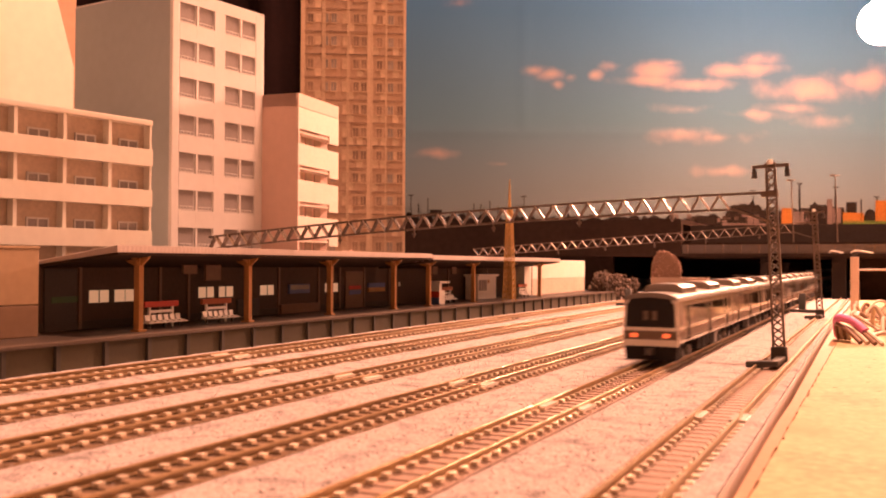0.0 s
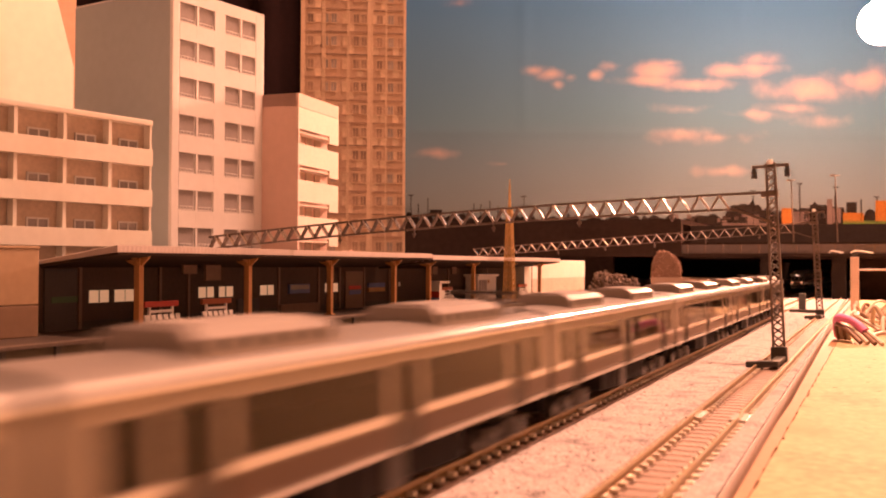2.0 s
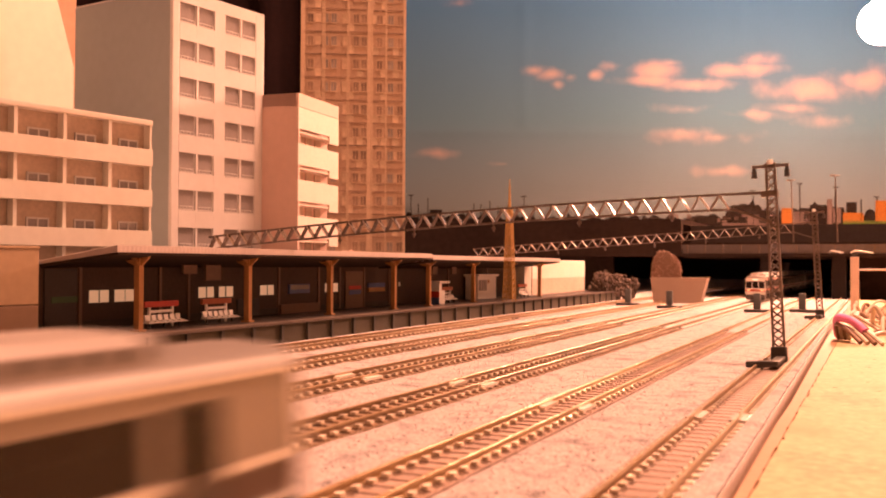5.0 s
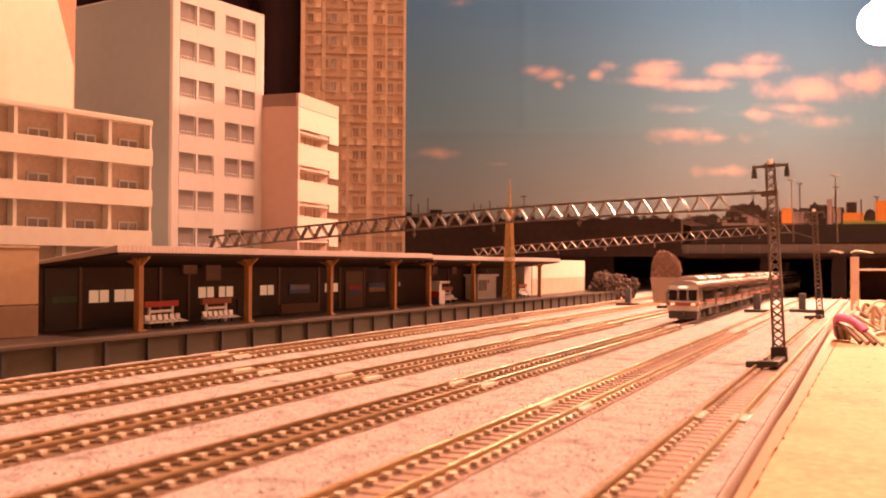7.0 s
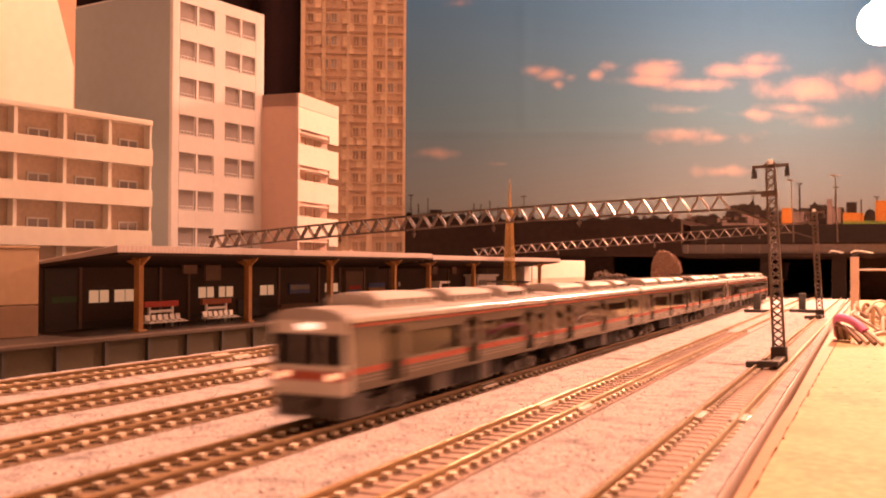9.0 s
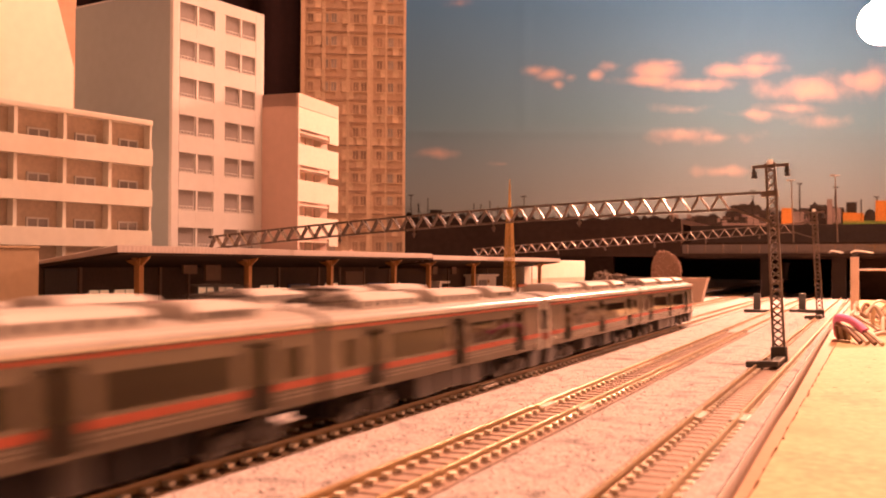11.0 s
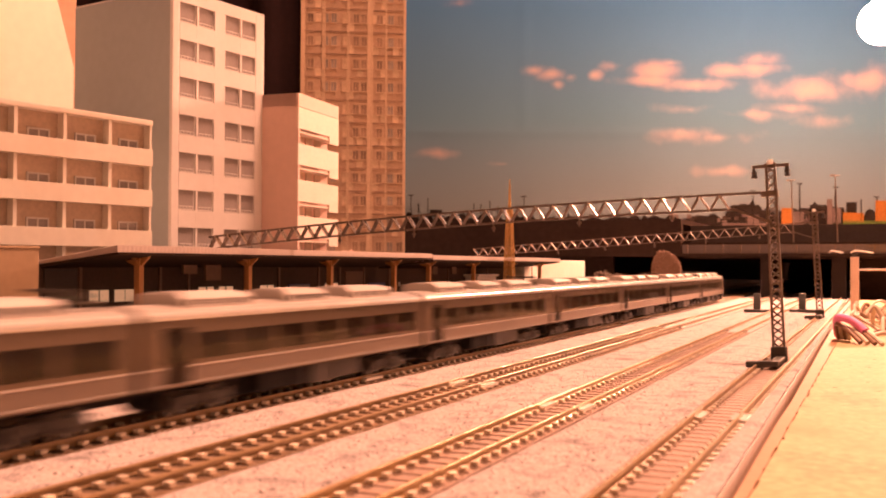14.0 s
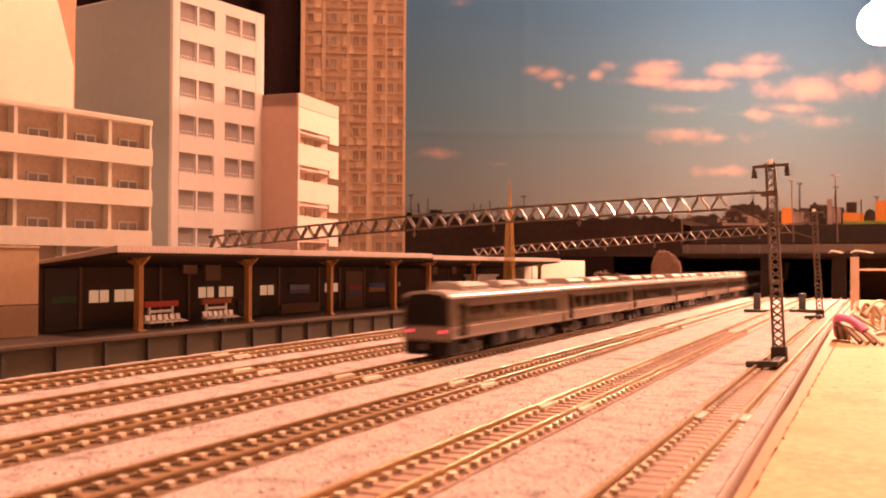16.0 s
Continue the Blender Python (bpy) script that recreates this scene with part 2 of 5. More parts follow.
def finish(bm, name, material, smooth=0.0):
    bmesh.ops.scale(bm, vec=(MM, MM, MM), verts=bm.verts)
    me = bpy.data.meshes.new(name)
    bm.to_mesh(me)
    bm.free()
    me.materials.append(material)
    if smooth:
        me.shade_smooth()
        me.set_sharp_from_angle(angle=radians(smooth))
    return me


def part(name, bm, material, parent, label="", at=None, smooth=0.0):
    ob = new(name, finish(bm, name, material, smooth))
    ob.parent = parent
    if at is not None:
        ob.matrix_basis = at
    if label:
        ob["label"] = label
    return ob


def piece(name, me, parent, at):
    ob = new(name, me)
    ob.parent = parent
    ob.matrix_basis = at
    return ob


def thing(name, m, label, category, group="", kind=""):
    ob = new(name)
    ob.empty_display_size = 0.01
    ob.matrix_basis = m
    return tagged(ob, label, category, group, kind)


def solid(name, bm, material, label, category, kind="", group="", m=None, smooth=0.0):
    ob = new(name, finish(bm, name, material, smooth))
    if m is not None:
        ob.matrix_basis = m
    return tagged(ob, label, category, group, kind)


def mm(x, y, z=0.0, rx=0, ry=0, rz=0):
    return pose(x * MM, y * MM, z * MM, rx, ry, rz)


# ---- structure: room, layout boards ----
def slab(name, x0, x1, y0, y1, z0, z1, material, label, category, kind="structure"):
    bm = bmesh.new()
    box(bm, x0, x1, y0, y1, z0, z1)
    return solid(name, bm, material, label, category, kind)


def room():
    slab("floor", -2600, 2200, -2600, 3400, -760, -750, FLOOR, "brown wooden floor of the room", "floor")
    slab("ceiling", -2600, 2200, -2600, 3400, 1800, 1820, PLASTER, "cream ceiling of the room", "ceiling")
    slab("wall_north", -2600, 2200, 3400, 3440, -750, 1800, PLASTER, "cream papered room wall", "wall")
    slab("wall_south", -2600, 2200, -2640, -2600, -750, 1800, PLASTER, "cream papered room wall", "wall")
    slab("wall_west", -2640, -2600, -2600, 3400, -750, 1800, PLASTER, "cream papered room wall", "wall")
    slab("wall_east", 2200, 2240, -2600, 3400, -750, 1800, PLASTER, "cream papered room wall", "wall")


TRACK_X = {"A": -33.85, "B": -71.1, "C": -108.9, "D": -147.0, "E": -184.9, "F": -222.7}
Y0, Y1 = -1750.0, 2700.0


def layout_edge(y):
    """The layout's rim, which draws away from the bare board towards the far end."""
    return -22.3 - 0.0118 * max(0.0, y - 150)


def grounds():
    # ballast bed: a grid with slight unevenness where the camera sees it
    bm = bmesh.new()
    xs = [-1500, -900, -420, -300] + [-246 + i * 2.21 for i in range(101)]
    xs[-1] = -25.0
    ys = [Y0, -800, -200, 0] + [40 + i * 8 for i in range(130)] + [1100, 1300, 1700, 2200, Y1]
    def height(x, y):
        near = min(abs(x - c) for c in TRACK_X.values())
        z = -0.25 if near > 8.2 else -1.45
        return z + (0.36 * noise.noise((x * 0.11, y * 0.11, 3.0)) if -246 < x < -26 and 40 < y < 1080 else 0)
    grid = [[bm.verts.new((x, y, height(x, y))) for x in xs] for y in ys]
    for j in range(len(ys) - 1):
        for i in range(len(xs) - 1):
            bm.faces.new((grid[j][i], grid[j][i + 1], grid[j + 1][i + 1], grid[j + 1][i]))
    solid("ground", bm, BALLAST, "pinkish grey fine ballast bed of the layout", "ballast", "structure", smooth=60)
    slab("layout_base", -1500, -25, Y0, Y1, -40, -1.6, BATTEN, "wooden base under the layout", "base board")
    # raised shoulder of the ballast along the edge
    bm = bmesh.new()
    pr = None
    for i in range(150):
        y = 40 + i * 7.2
        w = 0.3 * noise.noise((y * 0.12, 5.0, 0))
        e = layout_edge(y)
        row = [bm.verts.new(q) for q in ((-29.8, y, -0.9), (min(-28.2, e - 2) + w, y, 0.3 + w), (e - 1.6, y, 1.0 + w), (e - 0.2, y, 0.75 + w * 0.6), (e, y, -2.0), (-29.8, y, -2.0))]
        if pr:
            for k in range(6):
                bm.faces.new((pr[k], pr[(k + 1) % 6], row[(k + 1) % 6], row[k]))
        else:
            bm.faces.new(row)
        pr = row
    bm.faces.new(pr[::-1])
    bmesh.ops.recalc_face_normals(bm, faces=bm.faces)
    solid("ballast_shoulder", bm, BALLAST, "raised ballast shoulder along the layout edge", "ballast", "structure", smooth=40)
    # batten along the layout edge and the bare board beyond it
    bm = bmesh.new()
    box(bm, -34.0, -18.6, Y0, 1120, -20, -1.5, 0.25)
    prism(bm, [(-21.5, -1.6), (-18.6, -1.6), (-18.65, -0.3), (-21.5, -0.45)], Y0, 1119)
    solid("edge_batten", bm, BATTEN, "stained pine batten along the layout edge", "wooden strip", "structure")
    bm = bmesh.new()
    pr = None
    for i in range(60):
        y = 40 + i * 18.3
        e = layout_edge(y)
        row = [bm.verts.new(q) for q in ((e + 0.02, y, -1.9), (e + 0.02, y, 0.72), (e + 0.45, y, 0.62), (e + 1.15, y, 0.1), (e + 1.7, y, -0.35), (e + 1.8, y, -1.9))]
        if pr:
            for k in range(6):
                bm.faces.new((pr[k], pr[(k + 1) % 6], row[(k + 1) % 6], row[k]))
        else:
            bm.faces.new(row)
        pr = row
    bm.faces.new(pr[::-1])
    bmesh.ops.recalc_face_normals(bm, faces=bm.faces)
    solid("layout_rim", bm, RIM, "rounded brown rim of the layout board, darkened as its shaded side", "wooden strip", "structure", smooth=50)
    bm = bmesh.new()
    xs = [-18.45, -14, -5, 10, 40, 120, 400, 900]
    ys = [Y0] + [i * 40 for i in range(-4, 29)]
    grid = [[bm.verts.new((x + (0.25 * noise.noise((y * 0.09, 1.0, 0)) if x == -18.45 else 0), y, -0.2)) for x in xs] for y in ys]
    for j in range(len(ys) - 1):
        for i in range(len(xs) - 1):
            bm.faces.new((grid[j][i], grid[j][i + 1], grid[j + 1][i + 1], grid[j + 1][i]))
    r = bmesh.ops.extrude_face_region(bm, geom=list(bm.faces))
    bmesh.ops.translate(bm, vec=(0, 0, -18), verts=[v for v in r["geom"] if isinstance(v, bmesh.types.BMVert)])
    bmesh.ops.recalc_face_normals(bm, faces=bm.faces)
    solid("side_board", bm, BOARD, "bare yellowish plywood board beside the tracks", "board", "structure")
    t = thing("table", mm(0, 0, -41), "plain wooden table carrying the layout", "table", "", "structure")
    bm = bmesh.new()
    box(bm, -1480, 880, Y0 + 20, Y1 - 20, -24, 0)
    part("tabletop", bm, BATTEN, t)
    for x in (-1440, -300, 840):
        for y in (Y0 + 60, 480, Y1 - 60):
            bm = bmesh.new()
            box(bm, x - 30, x + 30, y - 30, y + 30, -709, -24)
            part("leg", bm, BATTEN, t)


PILLAR = mat("dark_pillar", (0.022, 0.017, 0.015), 0.9, var=0.2)
for _m in (PILLAR, DECK):
    _m.node_tree.nodes["Principled BSDF"].inputs["Specular IOR Level"].default_value = 0.05


def deck():
    """The raised deck at the far end, black underneath, that the tracks run into."""
    d = thing("raised_deck", mm(0, 1150), "raised black-fronted deck over the tunnel mouths", "deck", "", "structure")
    bm = bmesh.new()
    box(bm, -1400, -212, 0, 14, 46, 90)
    part("fascia", bm, BLACK, d, "dull black front board")
    bm = bmesh.new()
    box(bm, -212, 500, 0, 10, 46, 49.5)
    box(bm, -212, 500, 0, 6, 60, 62)
    part("fascia", bm, BLACK, d)
    bm = bmesh.new()
    box(bm, -211, 500, 3, 5, 49.5, 60)
    part("parapet", bm, PARAPET, d, "grey deck parapet")
    me = None
    for i in range(21):
        bm = bmesh.new()
        box(bm, -0.8, 0.8, 1, 3, 49.6, 61)
        if me is None:
            me = finish(bm, "parapet_post", STEEL)
        else:
            bm.free()
        piece("parapet_post", me, d, mm(-205 + i * 20, 0))
    bm = bmesh.new()
    box(bm, -211, 500, 60, 64, 50, 84)
    part("upper_wall", bm, DECK, d, "dark grey wall behind the parapet")
    bm = bmesh.new()
    box(bm, -1400, -212, 14, 1500, 84, 90)
    box(bm, -212, 500, 10, 1500, 44, 49)
    part("deck_floor", bm, BLACK, d)
    for x, w in ((-119, 9), (-41, 15), (60, 14)):
        bm = bmesh.new()
        box(bm, x - w / 2, x + w / 2, 2, 30, -1, 46)
        part("pillar", bm, PILLAR, d, "dark pillar between tunnel mouths")
    bm = bmesh.new()
    box(bm, -1400, 500, 1500, 1510, -2, 90)
    box(bm, 500, 510, 0, 1500, -2, 90)
    box(bm, -1410, -1400, 0, 1500, -2, 90)
    box(bm, -1400, -300, 30, 36, -2, 84)
    box(bm, -20, 500, 30, 36, -2, 46)
    part("tunnel_wall", bm, BLACK, d)


# ---- tracks ----
PITCH_S = 5.12


def tracks():
    def rail_outline(c):
        return [(c - 0.42, 0.05), (c + 0.42, 0.05), (c + 0.38, 0.3), (c + 0.16, 0.46), (c + 0.16, 1.1), (c + 0.38, 1.25), (c + 0.38, 1.68), (c + 0.26, 1.8), (c - 0.26, 1.8), (c - 0.38, 1.68), (c - 0.38, 1.25), (c - 0.16, 1.1), (c - 0.16, 0.46), (c - 0.38, 0.3)]
    bm = bmesh.new()
    box(bm, -7.4, 7.4, -1.1, 1.1, -1.2, 0.1, 0.15)
    sleeper_me = finish(bm, "sleeper", SLEEPER)
    pale_me = sleeper_me.copy()
    pale_me.materials[0] = SLEEPER_PALE
    bm = bmesh.new()
    for c in (-4.85, 4.85):
        for s in (-1, 1):
            box(bm, c + s * 0.5, c + s * 1.85, -0.85, 0.85, 0.06, 0.78, 0.2)
    chair_me = finish(bm, "chair_set", CHAIR)
    joints = {"A": 230.0, "B": 230.4, "C": 262.0, "D": 262.0, "E": 262.0, "F": 300.0}
    far_joint = {"A": 700.0, "B": 540.0, "C": 555.0, "D": 575.0, "E": 590.0, "F": 600.0}
    for key, cx in TRACK_X.items():
        tr = thing("railway_track", mm(cx, 0, 0), "nickel rails on brown plastic sleepers in ballast", "track", "parallel tracks")
        for c in (-4.85, 4.85):
            bm = bmesh.new()
            prism(bm, rail_outline(c), Y0 + 20, Y1 - 40)
            part("rail", bm, RAIL_LIT if key in "AB" else RAIL, tr, "worn nickel-silver rail")
            bm = bmesh.new()
            jy = joints[key]
            box(bm, c - 1.9, c + 1.9, jy - 5, jy + 5, 0.1, 1.05, 0.2)
            box(bm, c - 0.6, c + 0.6, jy - 5, jy + 5, 0.9, 1.3, 0.1)
            part("rail_joiner", bm, JOINER, tr, "bright metal rail joiner")
        bm = bmesh.new()
        end = far_joint[key]
        box(bm, -7.9, 7.9, 45, end, -1.5, {"A": -0.06, "B": -0.14}.get(key, -0.3))
        part("bed_strip", bm, TRACK_BED_PALE if key in "AB" else TRACK_BED, tr, "browner ballast between the sleepers")
        # strips that paint the shade between the sleepers beside each rail
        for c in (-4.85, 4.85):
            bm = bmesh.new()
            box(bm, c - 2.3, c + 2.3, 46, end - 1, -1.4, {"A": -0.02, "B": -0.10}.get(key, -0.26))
            part("rail_gap_shade", bm, UNDER_RAIL, tr, "dark strip painting the shade in the gaps along the rail")
        # past the joint a pale bed replaces the sleepers, for the lamp's glare
        bm = bmesh.new()
        box(bm, -8.2, 8.2, end, 1130, -1.5, 0.12, 0.1)
        part("far_glare_bed", bm, BALLAST, tr, "pale bed put where glare washes out the far sleepers")
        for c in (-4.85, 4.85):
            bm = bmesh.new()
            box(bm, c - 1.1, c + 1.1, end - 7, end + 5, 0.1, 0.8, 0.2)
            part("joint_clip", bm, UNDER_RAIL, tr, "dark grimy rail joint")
        y, k = 62.0, 0
        while y < end - 2 and k < 205:
            s = piece("sleeper", pale_me if key in "AB" else sleeper_me, tr, mm(0, y))
            piece("chair_set", chair_me, s, mm(0, 0))
            y += PITCH_S
            k += 1
    # small loose grains near the camera
    rnd = random.Random(4)
    verts, faces = [], []
    for i in range(26000):
        x = rnd.uniform(-240, -26)
        y = 60 + 700 * rnd.random() ** 1.6
        if min(abs(x - c) for c in TRACK_X.values()) < 8.6 and rnd.random() < 0.75:
            continue
        s = rnd.uniform(0.12, 0.34)
        a = rnd.uniform(0, 6.28)
        b = len(verts)
        z = -0.15 + rnd.uniform(-0.25, 0.1)
        for dx, dy, dz in ((1, 0, 0), (-0.6, 0.9, 0), (-0.5, -0.8, 0.1), (0.1, 0.1, 0.9)):
            verts.append(((x + s * (dx * math.cos(a) - dy * math.sin(a))) * MM, (y + s * (dx * math.sin(a) + dy * math.cos(a))) * MM, (z + s * dz) * MM))
        faces += [(b, b + 1, b + 3), (b + 1, b + 2, b + 3), (b + 2, b, b + 3), (b, b + 2, b + 1)]
    me = bpy.data.meshes.new("gravel_grains")
    me.from_pydata(verts, [], faces)
    me.materials.append(GRAVEL)
    tagged(new("gravel_grains", me), "loose pinkish grey ballast grains between the tracks", "gravel", "", "stuff")


# ---- platform and its canopy ----
PX = -244.5      # platform face
PZ = 9.4         # platform top


def platform():
    p = thing("platform", mm(0, 0), "low station platform with panelled dark green wall", "platform", "", "structure")
    bm = bmesh.new()
    box(bm, -420, PX - 1.2, 60, 990, -0.8, PZ - 1.0)
    part("platform_core", bm, PLAT_WALL, p)
    bm = bmesh.new()
    box(bm, -420, PX - 3.5, 60, 992, PZ - 1.0, PZ, 0.15)
    part("platform_top", bm, PLAT_TOP, p, "grey brown paved platform top")
    bm = bmesh.new()
    box(bm, PX - 3.4, PX + 1.2, 60, 992, PZ - 1.3, PZ + 0.05, 0.3)
    part("coping", bm, PLAT_EDGE, p, "pale coping along the platform edge")
    bm = bmesh.new()
    box(bm, PX - 1.2, PX - 0.4, -9.8, 9.8, -0.8, PZ - 1.35, 0.2)
    panel_me = finish(bm, "wall_panel", PLAT_WALL)
    bm = bmesh.new()
    box(bm, PX - 1.3, PX + 0.7, -0.95, 0.95, -0.8, PZ - 1.35, 0.15)
    post_me = finish(bm, "wall_post", PLAT_POST)
    y = 216.0 - 21.75 * 7
    while y < 992:
        piece("wall_post", post_me, p, mm(0, y))
        if y + 21 < 992:
            piece("wall_panel", panel_me, p, mm(0, y + 10.87))
        y += 21.75


def canopy(y0, y1, posts, dz=0.0):
    c = thing("platform_canopy", mm(0, 0), "long corrugated platform canopy on ochre posts", "canopy", "platform canopies")
    front, back = -246.5, -290.0
    zf, zb = 41.6 + dz, 35.0 + dz
    bm = bmesh.new()
    # corrugated sheet, corrugations across the platform
    n = int((y1 - y0) / 1.1)
    pr = None
    for i in range(n + 1):
        y = y0 + (y1 - y0) * i / n
        h = 0.28 * (i % 2)
        row = [bm.verts.new((front, y, zf + h)), bm.verts.new((back, y, zb + h)), bm.verts.new((back, y, zb - 0.9)), bm.verts.new((front + 0.15 * (i % 2), y, zf - 2.4))]
        if pr:
            for k in range(4):
                bm.faces.new((pr[k], pr[(k + 1) % 4], row[(k + 1) % 4], row[k]))
        else:
            bm.faces.new(row)
        pr = row
    bm.faces.new(pr[::-1])
    bmesh.ops.recalc_face_normals(bm, faces=bm.faces)
    part("roof_sheet", bm, CANOPY, c, "pinkish grey corrugated roof sheet")
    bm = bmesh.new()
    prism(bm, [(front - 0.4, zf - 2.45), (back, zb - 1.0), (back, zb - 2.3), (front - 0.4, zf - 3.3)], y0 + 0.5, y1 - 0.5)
    part("soffit", bm, CANOPY_UNDER, c, "brown canopy underside, darkened for the shade below the roof")
    for y in posts:
        bm = bmesh.new()
        box(bm, -257.3, -254.7, y - 1.3, y + 1.3, PZ, 37.2 + dz, 0.25)
        box(bm, -258.2, -253.8, y - 2.0, y + 2.0, PZ, PZ + 0.8, 0.2)
        post = part("post", bm, POST_TAN, c, "ochre canopy post")
        bm = bmesh.new()
        prism(bm, [(-257.3, 34), (-257.3, 36.6 + dz), (-262, 36.2 + dz), (-261, 35.6 + dz)], y - 0.6, y + 0.6)
        prism(bm, [(-254.7, 34), (-254.7, 37.8 + dz), (-250.6, 38.4 + dz), (-251.2, 37.2 + dz)], y - 0.6, y + 0.6)
        part("bracket", bm, POST_TAN, post)
        bm = bmesh.new()
        prism(bm, [(y - 1.2, 34), (y + 1.2, 34), (y + 2.0, 36.2 + dz), (y + 4.2, 37.4 + dz), (y - 4.2, 37.4 + dz), (y - 2.0, 36.2 + dz)], -256.6, -255.4, "x")
        part("spreader", bm, POST_TAN, post)
    return c


# ---- gantries ----
def lattice_leg(parent, h, w0=4.0, w1=3.0):
    def at_h(z):
        return (w0 + (w1 - w0) * z / h) / 2
    for sx in (-1, 1):
        bm = bmesh.new()
        bar(bm, (sx * at_h(0), 0, 0), (sx * at_h(h), 0, h), 0.7, 3.0)
        part("leg_channel", bm, STEEL, parent, "dark steel mast channel")
    z, step = 1.0, 3.0
    while z + step < h:
        a, b = at_h(z), at_h(z + step)
        for s in (-1, 1):
            bm = bmesh.new()
            bar(bm, (-s * a, 0, z), (s * b, 0, z + step), 0.55, 2.2)
            part("lacing_bar", bm, STEEL, parent)
        z += step


def gantry(x, y, lean, span, label, rise, bend, half_bay, lift=0.0):
    g = thing("catenary_gantry", mm(x, y, 0, 0, lean, 0), label, "gantry", "overhead line gantries")
    lattice_leg(g, 74)
    bm = bmesh.new()
    box(bm, -2.8, 2.8, -2.8, 2.8, 0, 5.5, 0.3)
    part("mast_socket", bm, DARK_FOOT, g)
    bm = bmesh.new()
    box(bm, -8.0, 2.6, -34, -29, 0.9, 3.0, 0.3)
    box(bm, -5.2, -2.4, -34, -30, -1.0, 1.2, 0.2)
    box(bm, -1.0, 2.4, -30, 2.5, 0.6, 2.2, 0.2)
    part("foot", bm, DARK_FOOT, g, "dark plastic mast foot")
    bm = bmesh.new()
    box(bm, -6.6, 6.6, -0.6, 0.6, 72.3, 73.4, 0.15)
    part("crossarm", bm, STEEL, g)
    for s in (-1, 1):
        bm = bmesh.new()
        rod(bm, (s * 5.9, 0, 72.4), (s * 5.9, 0, 68.8), 0.55, 0.75)
        rod(bm, (s * 5.9, 0, 71), (s * 5.9, 0, 70.2), 1.1)
        rod(bm, (s * 5.9, 0, 69.4), (s * 5.9, 0, 68.6), 1.1)
        part("insulator", bm, DARK_FOOT, g, "small dark insulator")
    bm = bmesh.new()
    rod(bm, (0, 0, 73.4), (0, 0, 75.2), 1.6, 0.8)
    part("mast_cap", bm, PALE, g, "pale mast cap")
    # truss beam reaching over the tracks
    zt, zb = 63.0 + lift, 57.2 + lift

    def sag(px, z):
        return z - px * rise - px * px * bend
    for (z, s) in ((zt, 1), (zt, -1), (zb, 1), (zb, -1)):
        bm = bmesh.new()
        x_in = 0 if z == zt else -14.0
        before = None
        for k in range(13):
            p = x_in + (-span - x_in) * k / 12
            h = sag(p, z)
            ring = [bm.verts.new((p, s * 0.75 + u, h + v)) for u, v in ((-0.37, -0.37), (0.37, -0.37), (0.37, 0.37), (-0.37, 0.37))]
            if before:
                for i in range(4):
                    bm.faces.new((before[i], before[(i + 1) % 4], ring[(i + 1) % 4], ring[i]))
            else:
                bm.faces.new(ring)
            before = ring
        bm.faces.new(before[::-1])
        bmesh.ops.recalc_face_normals(bm, faces=bm.faces)
        part("chord", bm, STEEL, g, "dark steel truss chord")
    bm = bmesh.new()
    box(bm, -3.6, 2.3, -2.3, 2.3, zt - 1.6, zt + 0.5, 0.2)
    part("head_plate", bm, STEEL, g)
    for s in (-1, 1):
        bm = bmesh.new()
        bar(bm, (0, s * 0.75, zb - 5.7), (-14, s * 0.75, sag(-14, zb)), 0.8)
        part("knee_brace", bm, STEEL, g)
    n = int((span - 8) / half_bay)
    step = (span - 8) / n
    # diagonals of one slope are painted lit, the others stay dark
    meshes = []
    for za, zz, material in ((zb, zt, STEEL_LIT), (zt, zb, STEEL)):
        bm = bmesh.new()
        for side in (-0.75, 0.75):
            bar(bm, (0, side, za), (-step, side, zz), 0.62 if material is STEEL_LIT else 0.5, 1.0)
        meshes.append(finish(bm, "diagonal", material))
    for i in range(2, n):
        xa = -8 - step * i
        piece("diagonal", meshes[i % 2], g, mm(xa, 0, sag(xa, 0.0)))
    for i in range(1, int(span / 37)):
        bm = bmesh.new()
        zh = sag(-37.2 * i, zb)
        rod(bm, (-37.2 * i, 0, zh), (-37.2 * i, 0, zh - 3.6), 0.4)
        rod(bm, (-37.2 * i, 0, zh - 1.6), (-37.2 * i, 0, zh - 2.6), 0.9)
        bar(bm, (-37.2 * i, -2.2, zh), (-37.2 * i, 2.2, zh), 0.6)
        part("hanger", bm, STEEL, g)
    return g


# ---- buildings ----
def facade_pose(x, y, turn, z=0.0):
    """Local x runs along the facade away from the camera, local y into the building."""
    return mm(x, y, z, 0, 0, 90 - turn)


